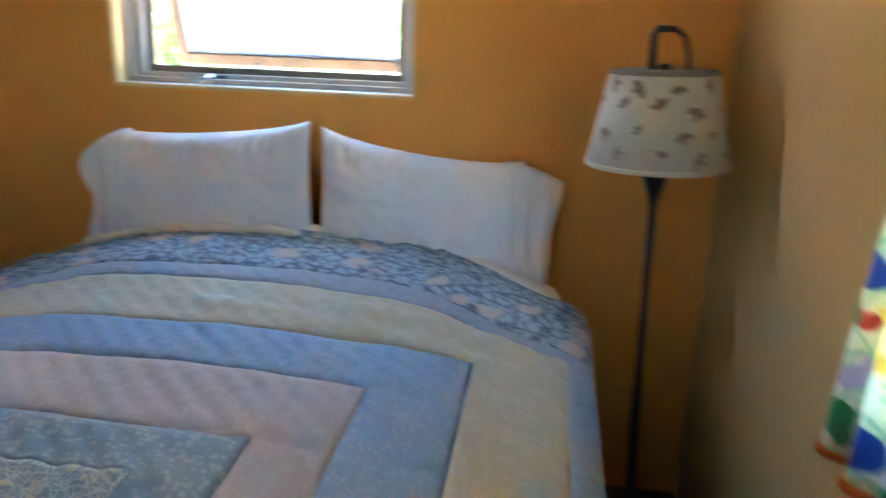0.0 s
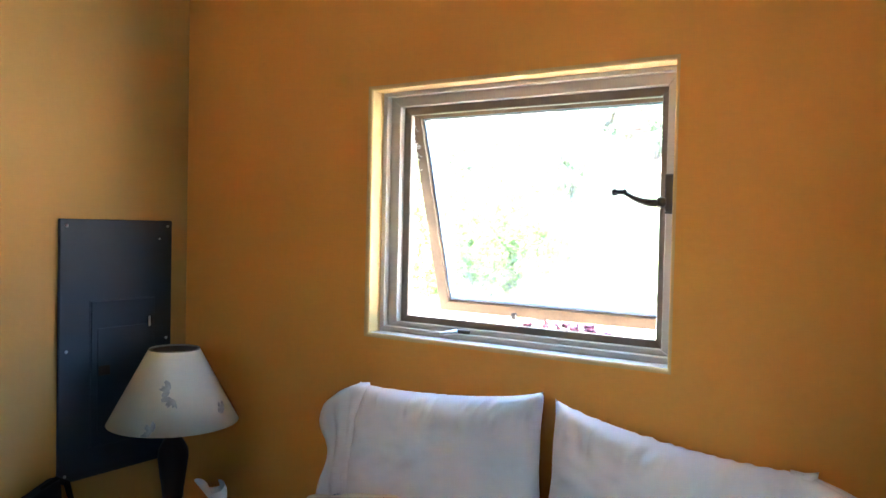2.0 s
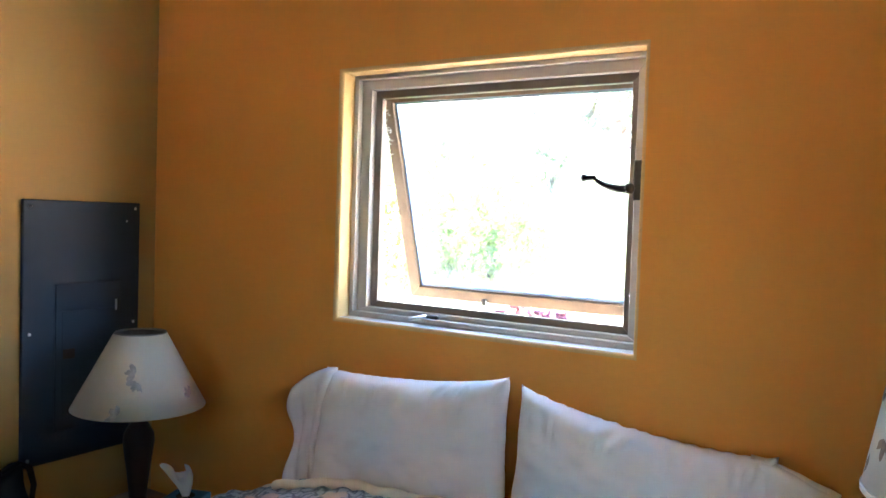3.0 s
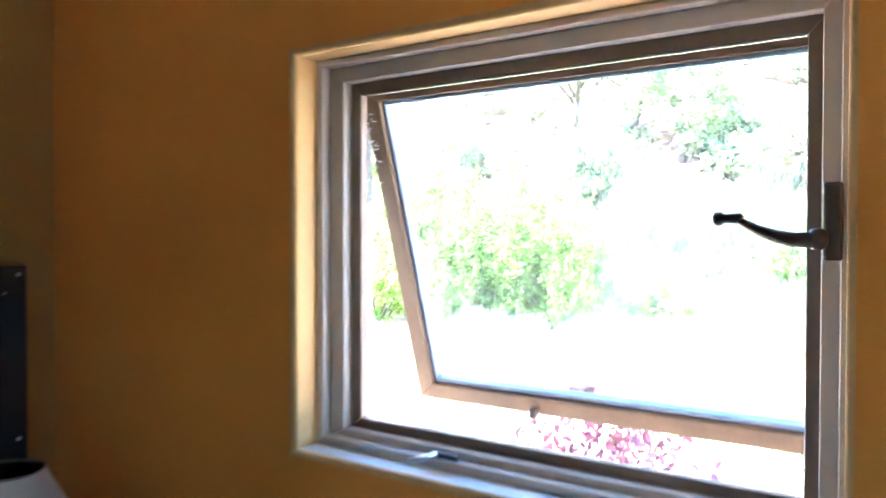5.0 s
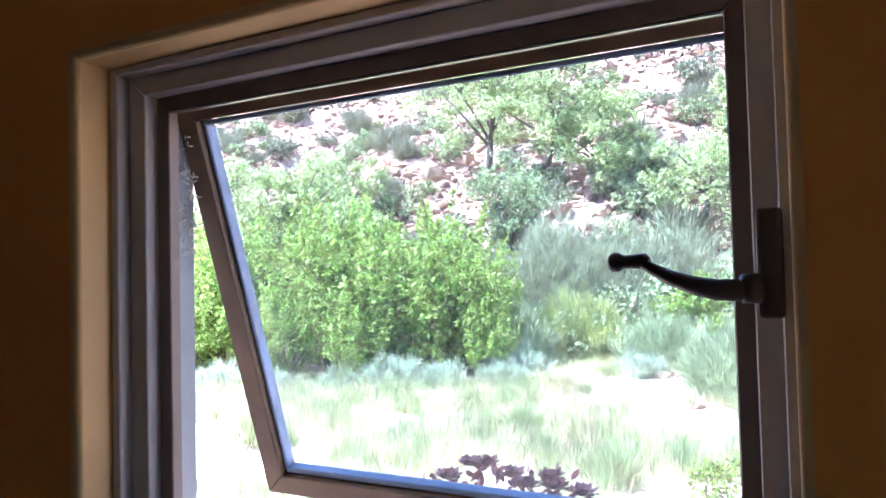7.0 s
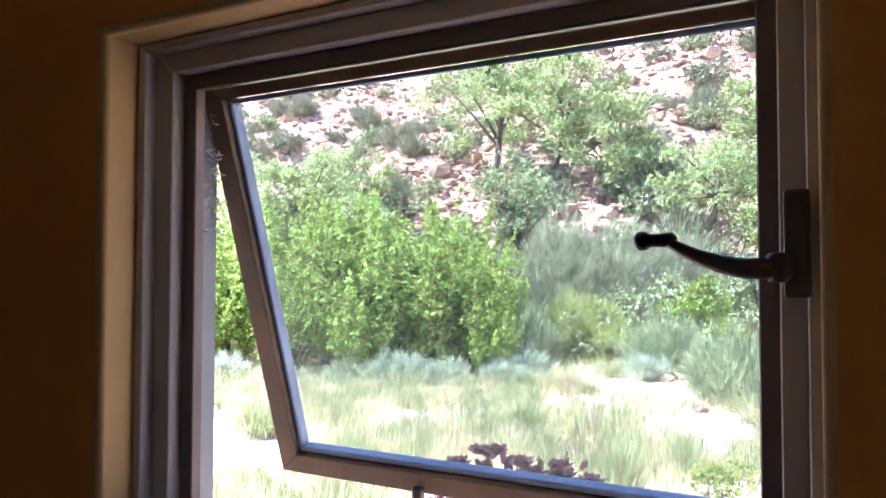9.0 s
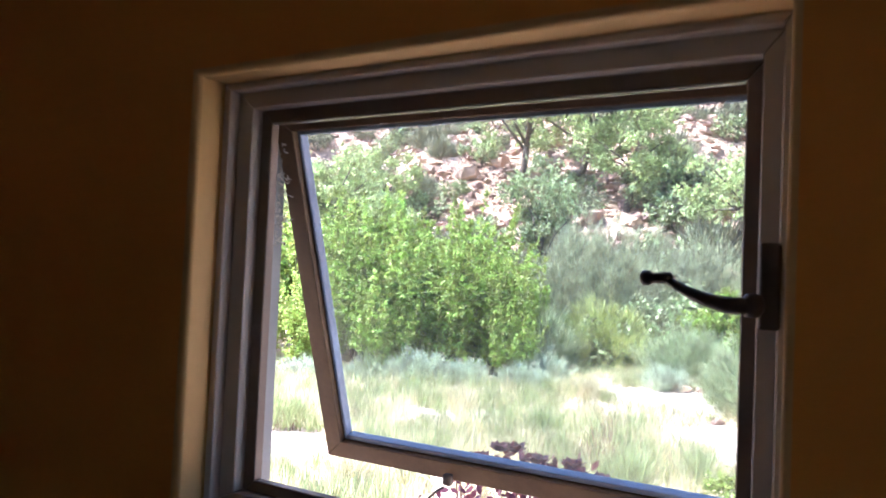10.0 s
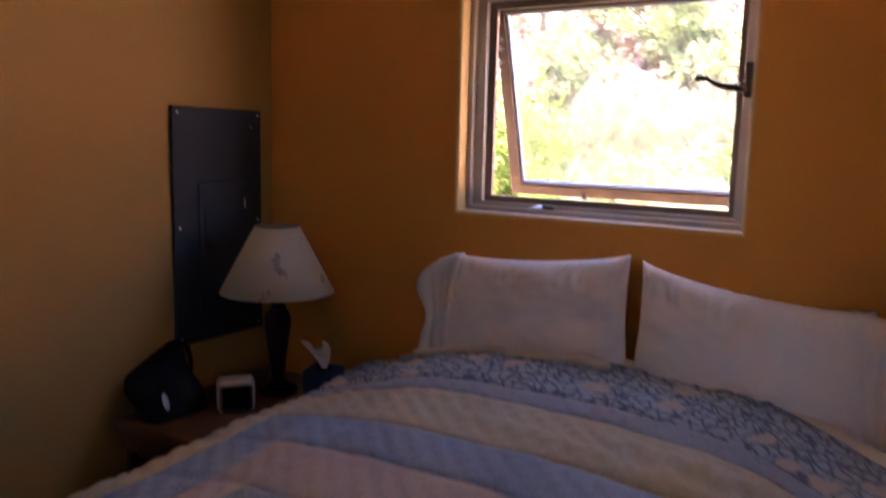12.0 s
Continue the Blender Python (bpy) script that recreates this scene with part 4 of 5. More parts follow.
bm = tube([(FX - 0.03, FY, 1.10), (FX - 0.03, FY, 1.215), (FX - 0.022, FY, 1.232), (FX + 0.018, FY, 1.232), (FX + 0.042, FY, 1.215), (FX + 0.055, FY, 1.17), (FX + 0.058, FY, 1.10)],
          [0.010, 0.010, 0.010, 0.008, 0.007, 0.006, 0.006], 10)
part("harp", bm, BRONZE, fl, smooth=True)
part("spider", tube([(FX - 0.130, FY, 1.128), (FX, FY, 1.122), (FX + 0.130, FY, 1.128)], 0.003, 6), BRONZE, fl)
view = math.atan2(-2.3 - FY, 2.53 - FX)
random.seed(21)
k = 0
for row, z in enumerate((0.945, 1.0, 1.055, 1.105)):
    for i in range(7):
        an = view + (i - 3) * 0.62 + (0.31 if row % 2 else 0.0) + random.uniform(-.08, .08)
        leaf_print("leaf_print", fs, (FX, FY), rf, z, an, random.uniform(0.016, 0.030), random.uniform(0, 6.28), PRINT, 100 + k)
        k += 1
fl.rotation_euler = (0.0, radians(-1.6), 0.0)      # it leans a little in the corner


# ---- the land outside ----
def land(x, y):
    """Height of the ground: a flat meadow, then the rocky hillside."""
    z = -0.48 + 0.18 * smooth01(y / 3.5) + 0.03 * max(0.0, min(y, 15) - 8)
    bend = 15.0 + 1.2 * math.sin(x * 0.21) + 0.8 * math.sin(x * 0.53 + 1)
    up = max(0.0, y - bend)
    hill = 0.60 * (up - 2.0 * (1 - math.exp(-up / 2.0)))
    if y > 3:
        z += 0.10 * noise.noise(Vector((x * 0.35, y * 0.35, 0))) * min(1, (y - 3) / 4)
    if up > 0:
        k = min(1, up / 4)
        step = 1.1
        h = hill + 0.5 * noise.noise(Vector((x * 0.12, y * 0.12, 4)))
        f = h / step - math.floor(h / step)
        hill += k * (0.42 * (smooth01(f * 1.8 - 0.4) - f) * step)
        hill += k * (0.55 * noise.noise(Vector((x * 0.3, y * 0.3, 2))) + 0.30 * noise.noise(Vector((x * 0.9, y * 0.9, 7))))
    return z + hill


def steps(lo, a, b, hi, fine, coarse):
    left = list(np.arange(lo, a, coarse))
    return left + list(np.arange(a, b, fine)) + list(np.arange(b, hi + coarse, coarse))


gx = steps(-140, -34, 8, 120, 0.40, 9)
gy = steps(-120, -0.2, 46, 150, 0.40, 7)
verts = [(float(x), float(y), land(x, y) if y > -1 else -0.48) for x in gx for y in gy]
W_ = len(gy)
faces, slots = [], []
for i in range(len(gx) - 1):
    for j in range(W_ - 1):
        a = i * W_ + j
        faces.append((a, a + W_, a + W_ + 1, a + 1))
        slots.append(1 if gy[j] > 16 else 0)
me = bpy.data.meshes.new("ground")
me.from_pydata(verts, [], faces)
me.materials.append(GROUND)
me.materials.append(HILL)
me.polygons.foreach_set("material_index", slots)
tagged(new("ground", me), kind="structure")

rng = np.random.default_rng(7)


def oval_leaves(name, centres, ax, ay, material):
    """Many small oval leaves: centre, half length vector, half width vector."""
    o = np.stack([centres - ax, centres - ax * 0.45 - ay * 0.85, centres + ax * 0.35 - ay, centres + ax, centres + ax * 0.35 + ay, centres - ax * 0.45 + ay * 0.85], 1)
    me = bpy.data.meshes.new(name)
    me.from_pydata(o.reshape(-1, 3).tolist(), [], np.arange(len(centres) * 6).reshape(-1, 6).tolist())
    me.materials.append(material)
    return me


def fan_mesh(name, roots, ways, widths, material):
    """Sprays: from each root a fan of blades that meet there. ways: (n, k, 3), from root to tip; widths: (n, k, 3), half width at two fifths."""
    n, k = ways.shape[:2]
    v = np.empty((n, 1 + 3 * k, 3))
    v[:, 0] = roots
    mid = roots[:, None] + ways * 0.45
    v[:, 1::3], v[:, 2::3], v[:, 3::3] = mid - widths, roots[:, None] + ways, mid + widths
    base = np.arange(n)[:, None] * (1 + 3 * k)
    off = 1 + 3 * np.arange(k)[None]
    f = np.stack([np.broadcast_to(base, (n, k)), base + off, base + off + 1, base + off + 2], 2)
    me = bpy.data.meshes.new(name)
    me.from_pydata(v.reshape(-1, 3).tolist(), [], f.reshape(-1, 4).tolist())
    me.materials.append(material)
    return me


def sprays(name, centres, leaf, material, per=6, up=0.5):
    """A twig end of a few leaves at each centre."""
    n = len(centres)
    out = unit(rng.normal(size=(n, 3)) + (0, 0, up))
    d = out[:, None] * 0.6 + rng.normal(size=(n, per, 3)) * 0.75
    d /= np.linalg.norm(d, axis=2, keepdims=True)
    size = rng.uniform(0.6, 1.3, (n, 1, 1)) * rng.uniform(0.7, 1.2, (n, per, 1)) * leaf
    e = np.cross(d, rng.normal(size=(n, per, 3)))
    e /= np.maximum(np.linalg.norm(e, axis=2, keepdims=True), 1e-9)
    return fan_mesh(name, centres, d * size, e * size * 0.26, material)


def unit(a):
    return a / np.maximum(np.linalg.norm(a, axis=1, keepdims=True), 1e-9)


def blobs(count, w, h, clumps, squash, gap):
    """Leaf places in uneven clumps that make up a crown w wide and h high, from z = 0."""
    c = rng.normal(size=(clumps, 3))
    c = unit(c) * rng.uniform(0.25, 0.95, (clumps, 1)) ** 0.6
    c *= (w / 2, w / 2, h / 2 * squash)
    c[:, 2] += h * 0.52
    c[:, 2] = np.maximum(c[:, 2], h * 0.12)
    r = rng.uniform(0.5, 1.1, clumps) * gap * w
    pick = rng.integers(0, clumps, count)
    d = rng.normal(size=(count, 3)) * 0.5
    return c[pick] + d * r[pick, None] * (1, 1, 0.75), c


def plant_parts(name, mesh_leaf, stems, bark, label, category, group, place, size=1.0, spin=0.0):
    root = thing(name, place, label, category, group)
    ob = new("foliage", mesh_leaf)
    ob.parent = root
    bm = bmesh.new()
    for pts, rad in stems:
        tube(pts, rad, 6, bm)
    st = mesh_object("branches", bm, bark, True)
    st.parent = root
    root.scale = (size, size, size)
    root.rotation_euler = (0, 0, spin)
    return root


def stems_to(clumps, base_r, n, seed, h):
    random.seed(seed)
    out = []
    for c in random.sample(list(clumps), min(n, len(clumps))):
        p0 = Vector((random.uniform(-.08, .08), random.uniform(-.08, .08), -0.1))
        p3 = Vector(c)
        p1 = p0.lerp(p3, 0.35) + Vector((random.uniform(-.1, .1), random.uniform(-.1, .1), 0.12 * h))
        p2 = p0.lerp(p3, 0.7) + Vector((random.uniform(-.1, .1), random.uniform(-.1, .1), 0.10 * h))
        out.append(([p0, p1, p2, p3], [base_r, base_r * .7, base_r * .45, base_r * .15]))
    return out


def shrub(name, label, w, h, count, leaf, material, seed, clumps=26, group="", place=(0, 0, 0), gap=0.2, base_r=0.03, bark=BARK, shoots=0.0):
    centres, cl = blobs(int(count * (1 - shoots)), w, h, clumps, 0.95, gap)
    if shoots:
        m, k = int(count * shoots), 70
        foot = cl[rng.integers(0, len(cl), k)] + rng.normal(size=(k, 3)) * 0.06 * w
        way = unit(np.stack([foot[:, 0] * 0.35 / w, foot[:, 1] * 0.35 / w, np.ones(k)], 1) + rng.normal(size=(k, 3)) * 0.16)
        long = rng.uniform(0.2, 0.55, k) * h
        pick, f = rng.integers(0, k, m), rng.uniform(0, 1, m)
        centres = np.concatenate([centres, foot[pick] + way[pick] * (f * long[pick])[:, None] + rng.normal(size=(m, 3)) * (0.05 * w * (1.1 - f))[:, None] * 0.6])
    centres = centres[centres[:, 2] > -0.05][::4]
    me = sprays("foliage", centres, leaf * 2.1, material)
    return plant_parts(name, me, stems_to(cl, base_r, 14, seed, h), bark, label, "shrub", group, place)


def feathery(name, label, w, h, count, material, seed, group="", place=(0, 0, 0), thick=0.006, length=0.45):
    """A broom-like plant: fine upright shoots fanning from the ground."""
    n, per = count // 9, 8
    ang = rng.uniform(0, 2 * math.pi, n)
    out = rng.uniform(0, 1, n) ** 0.6
    f = rng.uniform(0.0, 1, n) ** 1.1
    lump = 1 + 0.20 * np.sin(ang * 3 + seed) + 0.15 * np.sin(ang * 7 + 2 * seed) + 0.16 * np.sin(out * 9 + ang * 5 + seed)
    wide = (0.55 + 0.5 * np.sin(np.pi * np.clip(f, 0, 0.9))) * 0.46 * w * out * lump
    base = np.stack([np.cos(ang) * wide, np.sin(ang) * wide, f * h * (1 - 0.30 * out ** 3) * 0.74 * lump], 1)
    lean = np.stack([np.cos(ang) * out * 0.55, np.sin(ang) * out * 0.55, np.ones(n)], 1)
    d = lean[:, None] + rng.normal(size=(n, per, 3)) * 0.40
    d /= np.linalg.norm(d, axis=2, keepdims=True)
    e = np.cross(d, rng.normal(size=(n, per, 3)))
    e /= np.maximum(np.linalg.norm(e, axis=2, keepdims=True), 1e-9)
    s = rng.uniform(0.5, 1.25, (n, per, 1)) * length * 1.7
    me = fan_mesh("foliage", base, d * s, e * thick * 1.3, material)
    cl = [(math.cos(k) * w * 0.3, math.sin(k) * w * 0.3, h * 0.7) for k in range(8)]
    return plant_parts(name, me, stems_to(cl, 0.010, 5, seed, h), TWIG, label, "shrub", group, place)


def tree(name, label, base, trunk_h, crown_w, crown_h, count, leaf, material, seed, bend=(0, 0), limbs=9, gap=0.17, clumps=34, crown_up=0.0):
    random.seed(seed)
    root = thing(name, base, label, "tree", "trees on the hillside")
    centres, cl = blobs(count, crown_w, crown_h, clumps, 0.95, gap)
    shift = np.array((bend[0], bend[1], trunk_h * 0.55 + crown_up))
    centres, cl = centres + shift, cl + shift
    ob = new("crown", sprays("crown", centres[::4], leaf * 1.9, material, 6, 0.2))
    ob.parent = root
    top = Vector((bend[0], bend[1], trunk_h))
    r = 0.045 * trunk_h + 0.04
    mid = top * 0.5 + Vector((0.12, -0.05, 0))
    bm = tube([(0, 0, -0.4), (0.02, 0, trunk_h * 0.25), mid, top], [r * 1.3, r, r * 0.85, r * 0.65], 9)
    st = mesh_object("trunk", bm, BARK, True)
    st.parent = root
    for c in random.sample(list(cl), min(limbs, len(cl))):
        p3 = Vector(c)
        p0 = top.lerp(mid, random.uniform(0, 0.6))
        p1 = p0.lerp(p3, 0.4) + Vector((random.uniform(-.2, .2), random.uniform(-.2, .2), 0.15 * crown_h * random.random()))
        p2 = p0.lerp(p3, 0.75) + Vector((random.uniform(-.2, .2), random.uniform(-.2, .2), 0.1))
        st = mesh_object("limb", tube([p0, p1, p2, p3], [r * .42, r * .30, r * .19, r * .06], 6), BARK, True)
        st.parent = root
    return root


def on(x, y, sink=0.05):
    return (x, y, land(x, y) - sink)


# bright green thicket at the edge of the meadow
G = "bright green thicket"
s1 = shrub("green_shrub", "leafy bright green shrub at the meadow's edge", 2.3, 2.7, 20000, 0.037, LEAF_BRIGHT, 1, 40, G, on(-6.6, 10.6), gap=0.15, shoots=0.5)
s2 = shrub("green_shrub", "leafy bright green shrub at the meadow's edge", 1.9, 2.0, 15000, 0.035, LEAF_BRIGHT, 2, 36, G, on(-4.6, 10.4), gap=0.15, shoots=0.5)
for src, x, y, k, spin in ((s1, -7.9, 10.5, 0.98, 1.0), (s2, -5.5, 10.1, 1.05, 2.0), (s2, -3.8, 10.6, 0.82, 0.7), (s1, -9.2, 10.4, 0.9, 2.6), (s1, -5.6, 12.0, 1.0, 4.0),
                           (s2, -8.6, 9.3, 0.75, 3.1), (s2, -6.4, 9.2, 0.72, 5.0), (s2, -5.0, 9.3, 0.62, 1.5), (s1, -10.8, 11.2, 1.0, 0.4), (s2, -4.3, 11.8, 0.95, 3.6),
                           (s1, -7.3, 12.3, 1.05, 5.4), (s2, -3.2, 10.3, 0.5, 2.2)):
    c = copy_thing(src, pose(*on(x, y), 0, 0, math.degrees(spin)))
    c.scale = (k, k, k)
# taller trees behind the thicket
t1 = tree("tree", "leafy green tree behind the thicket", on(-11.4, 15.5), 2.0, 3.8, 3.8, 17000, 0.052, LEAF_TREE, 31, (0.1, 0), 9, 0.12, 50)
c = copy_thing(t1, pose(*on(-13.6, 16.0), 0, 0, 140))
c = copy_thing(t1, pose(*on(-9.6, 15.2), 0, 0, 250))
c.scale = (0.72, 0.72, 0.72)
# trees on the slope
tree("tree", "green tree with a dark trunk on the rocky slope", on(-10.0, 24.0), 2.6, 6.4, 4.0, 17000, 0.058, LEAF_TREE, 41, (0.3, 0.2), 10, 0.10, 46, 0.5)
tree("tree", "leaning green tree on the rocky slope", on(-7.2, 22.0), 2.2, 5.0, 4.2, 14000, 0.056, LEAF_TREE, 42, (0.8, 0.0), 9, 0.105, 42)
tree("tree", "sparse green tree with dark crooked limbs", on(-1.9, 20.0), 1.7, 3.8, 2.4, 7500, 0.055, LEAF_TREE, 43, (0.4, 0.1), 8, 0.13, 40)
tree("tree", "sparse green tree with dark crooked limbs", on(0.6, 19.0), 1.9, 3.2, 2.4, 6500, 0.055, LEAF_TREE, 44, (-0.3, 0.1), 7, 0.13, 34)
tree("tree", "small blue-green tree at the foot of the slope", on(-5.9, 17.2), 1.0, 2.0, 3.0, 9000, 0.046, LEAF_OLIVE, 45, (0.0, 0.0), 8, 0.2, 26)
t4 = tree("tree", "small pale green tree among the rocks", on(-4.9, 21.0), 1.3, 3.2, 2.6, 10000, 0.054, LEAF_TREE, 46, (0.3, 0.0), 10, 0.12, 40)
for x, y, k, spin in ((-14.5, 22.0, 0.9, 300), (1.8, 21.5, 0.9, 90), (-1.0, 26.5, 0.9, 210)):
    c = copy_thing(t4, pose(*on(x, y), 0, 0, spin))
    c.scale = (k, k, k)
# grey-green broom bushes
G2 = "broom bushes"
b1 = feathery("broom_bush", "tall grey-green feathery bush", 3.6, 2.7, 52000, LEAF_BROOM, 51, G2, on(-3.5, 15.0), 0.0042, 0.19)
feathery("broom_bush", "tall grey-green feathery bush", 2.6, 2.4, 30000, LEAF_BROOM, 52, G2, on(-1.4, 16.2), 0.0042, 0.19)
g1 = feathery("broom_bush", "yellow-green feathery broom bush", 1.7, 1.25, 14000, LEAF_GOLD, 53, G2, on(-2.75, 13.2), 0.0045, 0.20)
g2 = feathery("broom_bush", "pale silvery feathery bush", 1.8, 1.2, 14000, LEAF_SAGE, 54, G2, on(-3.6, 12.0), 0.0045, 0.20)
G3 = "shrubs right of the meadow"
r1 = shrub("green_shrub", "dense dark green shrub below the slope", 1.8, 1.5, 5500, 0.045, LEAF_OLIVE, 61, 26, G3, on(-1.6, 13.6))
shrub("green_shrub", "fresh green upright shrub below the slope", 1.3, 1.7, 8000, 0.034, LEAF_BRIGHT, 62, 24, G3, on(-0.45, 13.0))
feathery("green_shrub", "grey-green rounded shrub by bare soil", 1.4, 1.05, 14000, LEAF_SAGE, 63, G3, on(0.55, 9.9), 0.0036, 0.14)
shrub("green_shrub", "grey-green shrub below the slope", 1.9, 2.0, 5500, 0.05, LEAF_OLIVE, 64, 26, G3, on(0.5, 14.5))
shrub("green_shrub", "small bright green sprout in the grass", 0.55, 0.60, 1500, 0.016, LEAF_BRIGHT, 65, 12, G3, on(1.15, 4.75), 0.2, 0.008)
for src, x, y, k, spin in ((r1, -2.6, 13.0, 0.7, 50), (r1, -4.9, 13.6, 0.9, 130), (r1, 1.5, 12.5, 0.9, 200), (g2, -0.9, 12.2, 0.8, 80), (g2, -4.0, 12.3, 0.8, 160), (g1, -0.2, 14.6, 0.9, 20)):
    c = copy_thing(src, pose(*on(x, y), 0, 0, spin))
    c.scale = (k, k, k)
# silver sage along the thicket's foot
sg = feathery("sage_bush", "low silvery sagebrush at the thicket's foot", 1.0, 0.50, 6000, LEAF_PALE, 71, "sagebrush", on(-4.2, 9.1), 0.0032, 0.11)
for x, y, k in ((-3.6, 9.4, 0.8), (-4.9, 8.7, 0.7), (-6.0, 8.5, 0.75), (-7.4, 8.6, 0.9), (-2.8, 9.8, 0.8), (-3.0, 10.6, 1.1), (-8.3, 8.4, 0.7), (-1.0, 11.2, 0.8)):
    c = copy_thing(sg, pose(*on(x, y), 0, 0, x * 77))
    c.scale = (k, k, k)
# scrub dotted over the hill
h1 = shrub("hill_scrub", "dusty olive scrub among the rocks", 1.5, 1.1, 1500, 0.055, LEAF_SCRUB, 81, 20, "hillside scrub", on(-12.0, 20.0), 0.2, 0.015)
h2 = shrub("hill_scrub", "green scrub among the rocks", 1.6, 1.1, 1500, 0.055, LEAF_OLIVE, 82, 20, "hillside scrub", on(-3.0, 27.0), 0.2, 0.015)
h3 = feathery("hill_scrub", "dry grey twiggy scrub among the rocks", 1.3, 1.0, 1500, LEAF_SCRUB, 83, "hillside scrub", on(-6.5, 19.0), 0.012, 0.35)
random.seed(84)
for k in range(230):
    y = 16.5 + 27 * random.random() ** 1.3
    x = 2.0 - (y + 0.7) * random.uniform(0.02, 1.12)
    src = random.choice((h1, h2, h2, h3))
    c = copy_thing(src, pose(*on(x, y, 0.1), 0, 0, random.uniform(0, 360)))
    q = random.uniform(0.6, 1.25)
    c.scale = (q, q, q * random.uniform(0.8, 1.1))

# rocks on the hill
def rock_points(rr, size):
    p = unit(rr.normal(size=(14, 3)))
    p *= size * rr.uniform(0.75, 1.1, (14, 1)) * (1.0, 0.8, 0.55)
    return p


def rock_bmesh(rr, size, at, bm):
    vs = [bm.verts.new(tuple(q + at)) for q in rock_points(rr, size)]
    hull = bmesh.ops.convex_hull(bm, input=vs)
    inside = [g for g in hull["geom_interior"] if isinstance(g, bmesh.types.BMVert)]
    bmesh.ops.delete(bm, geom=inside, context='VERTS')


kinds = []
for k in range(5):
    bm = bmesh.new()
    rock_bmesh(rng, 0.5, np.zeros(3), bm)
    kinds.append(mesh_object("boulder", bm, ROCK))
for k, ob in enumerate(kinds):
    ob.location = on(-9 + 1.7 * k, 18.4 + k * 0.8, -0.1)
    tagged(ob, "angular pinkish sandstone boulder", "boulder", "boulders on the hill")
random.seed(91)
for k in range(130):
    y = 16.8 + 24 * random.random() ** 1.3
    x = 2.0 - (y + 0.7) * random.uniform(0.02, 1.12)
    src = random.choice(kinds)
    c = copy_thing(src, pose(*on(x, y, -0.05), random.uniform(-20, 20), random.uniform(-20, 20), random.uniform(0, 360)))
    q = random.uniform(0.35, 1.5)
    c.scale = (q, q, q)
# rubble between them
vsum, fsum = [], []
protos = []
for k in range(12):
    bm = bmesh.new()
    rock_bmesh(rng, 1.0, np.zeros(3), bm)
    bm.verts.index_update()
    protos.append((np.array([v.co[:] for v in bm.verts]), [[v.index for v in f.verts] for f in bm.faces]))
    bm.free()
random.seed(92)
for k in range(9000):
    y = 16.0 + 26 * random.random() ** 1.3
    x = 2.5 - (y + 0.7) * random.uniform(0.0, 1.15)
    pv, pf = protos[k % 12]
    q = 0.06 + 0.30 * random.random() ** 2.2
    a = random.uniform(0, 6.28)
    rot = np.array(((math.cos(a), -math.sin(a), 0), (math.sin(a), math.cos(a), 0), (0, 0, 1)))
    off = len(vsum)
    vsum += (pv @ rot.T * q + np.array((x, y, land(x, y) + q * 0.15))).tolist()
    fsum += [[i + off for i in f] for f in pf]
me = bpy.data.meshes.new("rubble")
me.from_pydata(vsum, [], fsum)
me.materials.append(ROCK)
tagged(new("rubble", me), "broken pinkish sandstone rubble on the slope", "rubble", kind="stuff")

# meadow grass
def grass(name, label, clumps, tufts, material, seed, hgt, y0, y1, spread, bare=-0.25):
    random.seed(seed)
    c, d, w = [], [], []
    per = 7
    for k in range(clumps):
        y = y0 + (y1 - y0) * random.random()
        x = 2.8 - (y + 0.7) * random.uniform(-0.15, 1.25)
        if noise.noise(Vector((x * 0.55, y * 0.55, seed * 0.1))) + 0.6 * noise.noise(Vector((x * 2.1, y * 2.1, seed))) < bare:
            continue
        if ((x + 0.3) / 1.3) ** 2 + ((y - 10.4) / 1.0) ** 2 < 1:      # bare reddish soil
            continue
        big = random.uniform(0.35, 1.25)
        for i in range(tufts):
            a, r = random.uniform(0, 6.28), spread * random.random() * big
            px, py = x + r * math.cos(a), y + r * math.sin(a)
            c.append((px, py, land(px, py) - 0.01))
            ways, wides = [], []
            for q in range(per):
                b = random.uniform(0, 6.28)
                hh = hgt * big * random.uniform(0.5, 1.15)
                lean = random.uniform(0.05, 0.6)
                ways.append((math.cos(b) * hh * lean, math.sin(b) * hh * lean, hh))
                b = random.uniform(0, 6.28)
                q = random.uniform(0.0025, 0.0050)
                wides.append((math.cos(b) * q, math.sin(b) * q, 0))
            d.append(ways)
            w.append(wides)
    me = fan_mesh(name, np.array(c), np.array(d), np.array(w), material)
    tagged(new(name, me), label, "grass", kind="stuff")


grass("dry_grass", "pale dry bunch grass over the meadow", 8500, 4, STRAW, 101, 0.23, 2.2, 14.5, 0.12, -0.14)
grass("green_grass", "grey-green grass tufts over the meadow", 6500, 4, GREENGRASS, 102, 0.27, 2.4, 14.5, 0.12, -0.04)
# separate bunches of taller grass
bunch = feathery("grass_bunch", "grey-green bunch of grass in the meadow", 0.42, 0.34, 700, GREENGRASS, 103, "grass bunches", on(-1.2, 6.9), 0.0022, 0.16)
straw = feathery("grass_bunch", "straw-coloured bunch of dry grass in the meadow", 0.42, 0.36, 700, STRAW, 104, "grass bunches", on(-2.6, 7.6), 0.0022, 0.16)
random.seed(105)
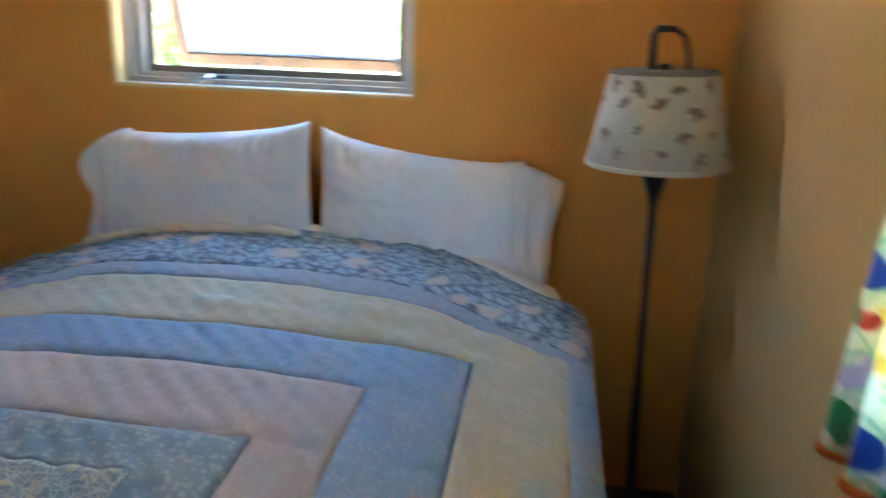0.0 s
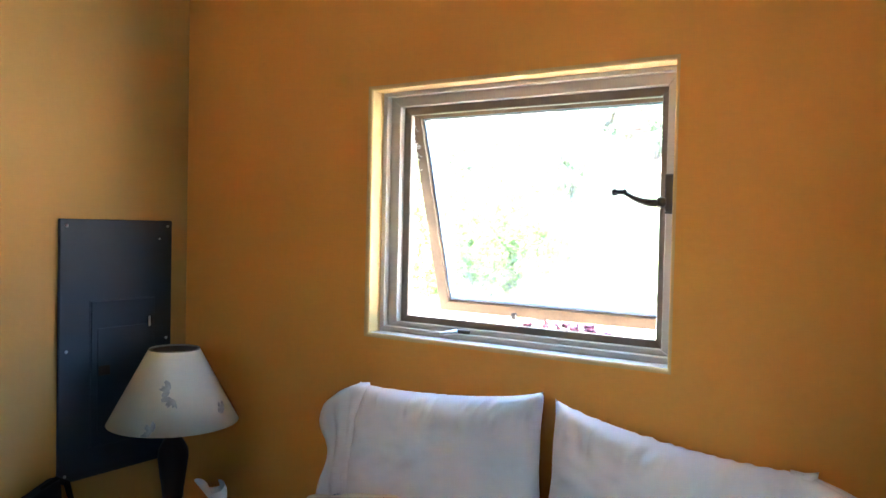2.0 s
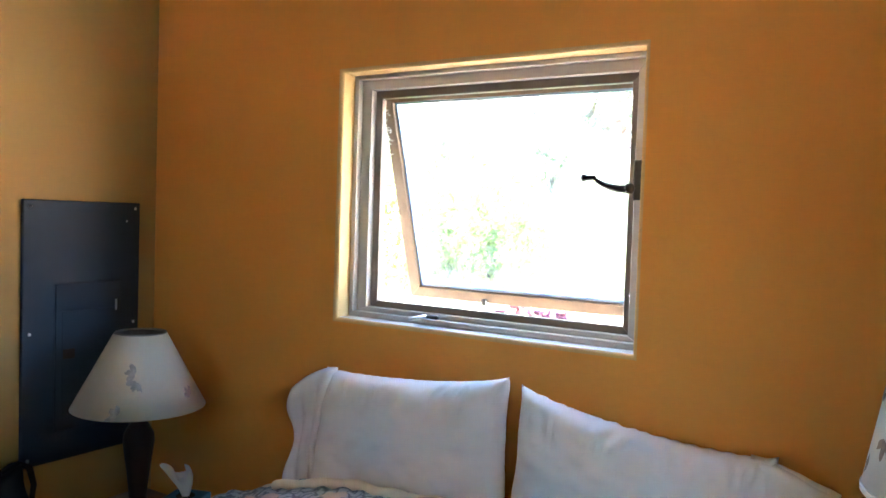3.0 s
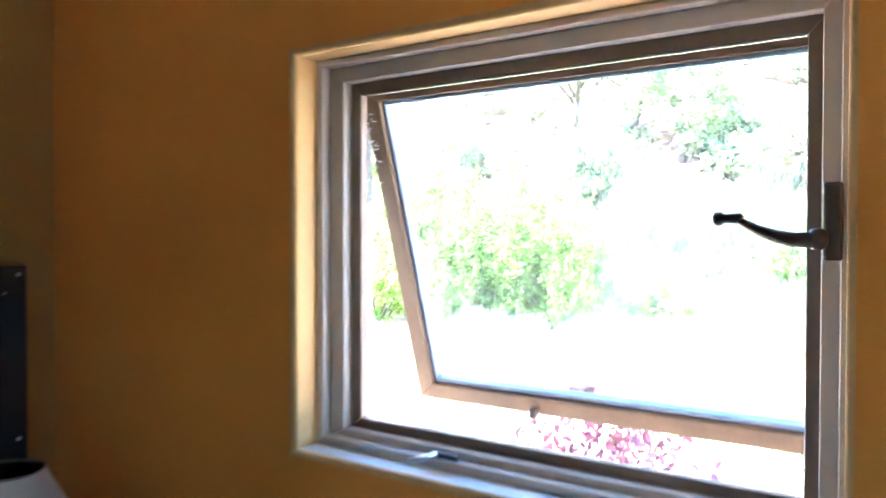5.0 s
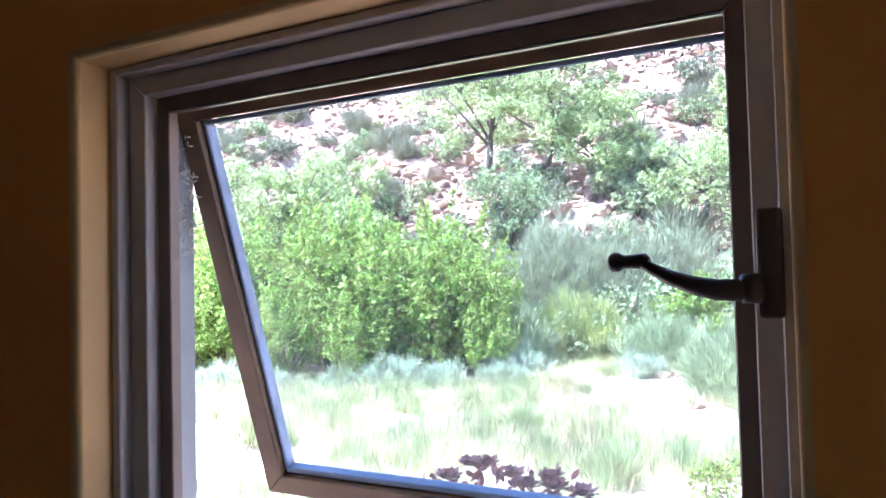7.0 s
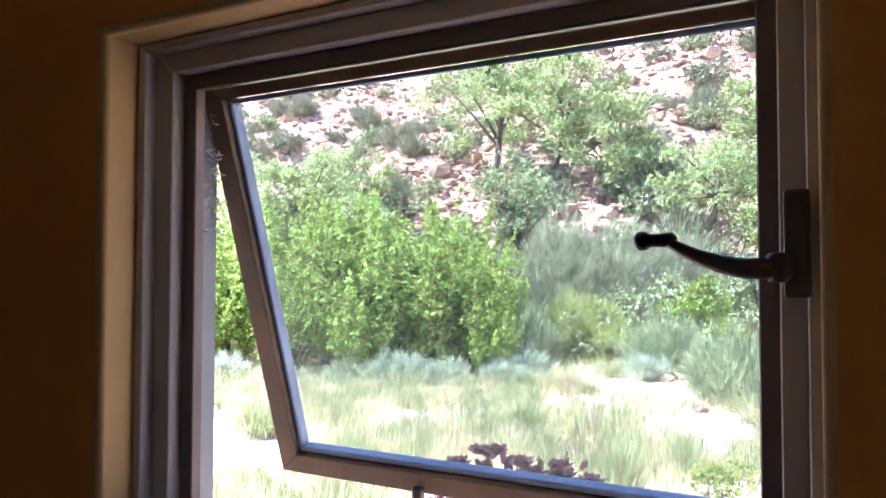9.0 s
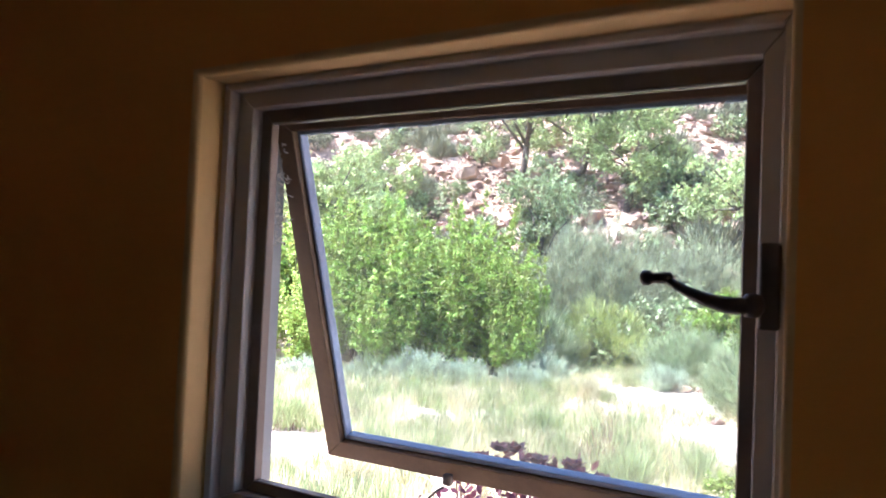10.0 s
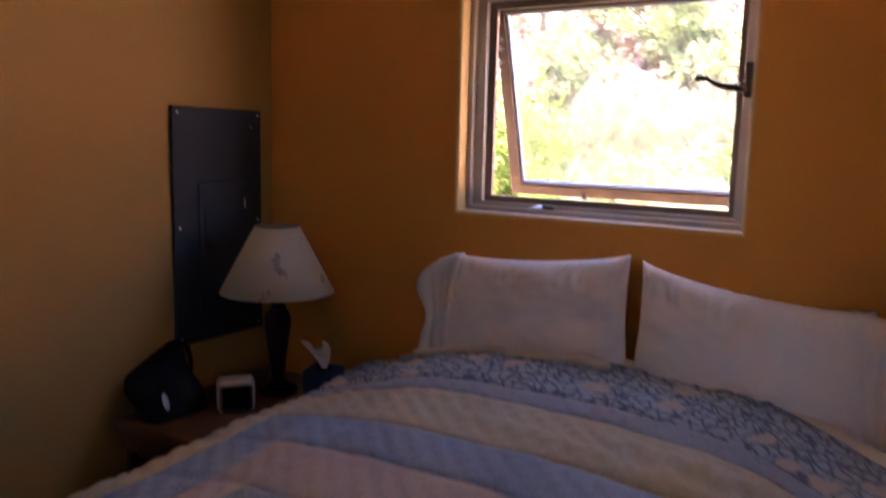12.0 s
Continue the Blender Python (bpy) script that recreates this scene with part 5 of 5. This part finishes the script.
for k in range(40):
    y = 3.6 + 7.0 * random.random()
    x = 2.2 - (y + 0.7) * random.uniform(0.05, 1.05)
    if ((x + 0.3) / 1.3) ** 2 + ((y - 10.4) / 1.0) ** 2 < 1:
        continue
    c = copy_thing(bunch if random.random() < 0.6 else straw, pose(*on(x, y, 0.03), 0, 0, random.uniform(0, 360)))
    q = random.uniform(0.45, 1.0)
    c.scale = (q, q, q * random.uniform(0.8, 1.2))
# twiggy clump standing in the grass
feathery("twig_clump", "upright dry twiggy clump in the grass", 0.45, 0.40, 170, TWIG, 111, "", on(-0.2, 6.0), 0.0018, 0.22)
# reddish stones beside the path
random.seed(112)
for k, (x, y, q) in enumerate(((-0.75, 11.2, 0.45), (-0.5, 11.4, 0.3), (0.2, 9.2, 0.3), (-1.0, 11.6, 0.28))):
    c = copy_thing(kinds[k], pose(*on(x, y, -0.02), 0, 0, k * 70))
    c.scale = (q, q, q)
    tagged(c, "reddish stone lying on bare soil", "stone", "stones on the meadow")

# plum-leaved shrub right under the window
pl = thing("purple_shrub", (1.34, 1.02, -0.45), "plum-leaved shrub growing under the window", "shrub")
random.seed(121)
tips = []
bm = bmesh.new()
for k in range(44):
    a, r = random.uniform(0, 6.28), 0.40 * random.random() ** 0.6
    tip = Vector((1.36 + r * math.cos(a) * 1.05, 1.02 + r * math.sin(a) * 0.75, 0.84 + random.uniform(-0.16, 0.13) - 0.2 * r))
    foot = Vector((1.34 + 0.1 * math.cos(a), 1.02 + 0.1 * math.sin(a), -0.46))
    tube([foot, foot.lerp(tip, 0.5) + Vector((0, 0, 0.08)), tip], [0.007, 0.005, 0.002], 5, bm)
    tips.append((foot, tip))
for x, y, z in ((1.275, 1.02, 0.975), (1.33, 1.00, 0.985), (1.385, 1.03, 0.955), (1.44, 0.98, 0.950), (1.565, 1.02, 0.935), (1.235, 0.97, 0.95), (1.50, 1.01, 0.945), (1.475, 1.05, 0.955)):
    tips.append((Vector((1.3, 1.0, 0.2)), Vector((x, y, z))))
part("branches", bm, TWIG, pl)
c, d, w = [], [], []
for foot, tip in tips:
    for i in range(64):
        f = 0.30 + 0.70 * random.random() ** 0.6
        p = foot.lerp(tip, f) + Vector((random.gauss(0, .022), random.gauss(0, .022), random.gauss(0, .02)))
        dirn = Vector((random.gauss(0, 1), random.gauss(0, 1), random.gauss(0.9, 0.5))).normalized()
        s = random.uniform(0.009, 0.019)
        c.append(tuple(p - base_of(pl)))
        d.append(tuple(dirn * s))
        w.append(tuple(dirn.orthogonal().normalized() * s * 0.48))
for foot, tip in tips[44:]:
    for i in range(30):
        a, up = i * 2.4, 0.25 + 1.1 * (i / 30)
        dirn = Vector((math.cos(a), math.sin(a), up)).normalized()
        s = random.uniform(0.016, 0.024) * (1.15 - 0.5 * i / 30)
        c.append(tuple(tip + dirn * s * 1.1 - Vector((0, 0, 0.012)) - base_of(pl)))
        d.append(tuple(dirn * s))
        w.append(tuple(dirn.cross(Vector((0, 0, 1))).normalized() * s * 0.5))
ob = new("foliage", oval_leaves("foliage", np.array(c), np.array(d), np.array(w), LEAF_PURPLE))
ob.parent = pl
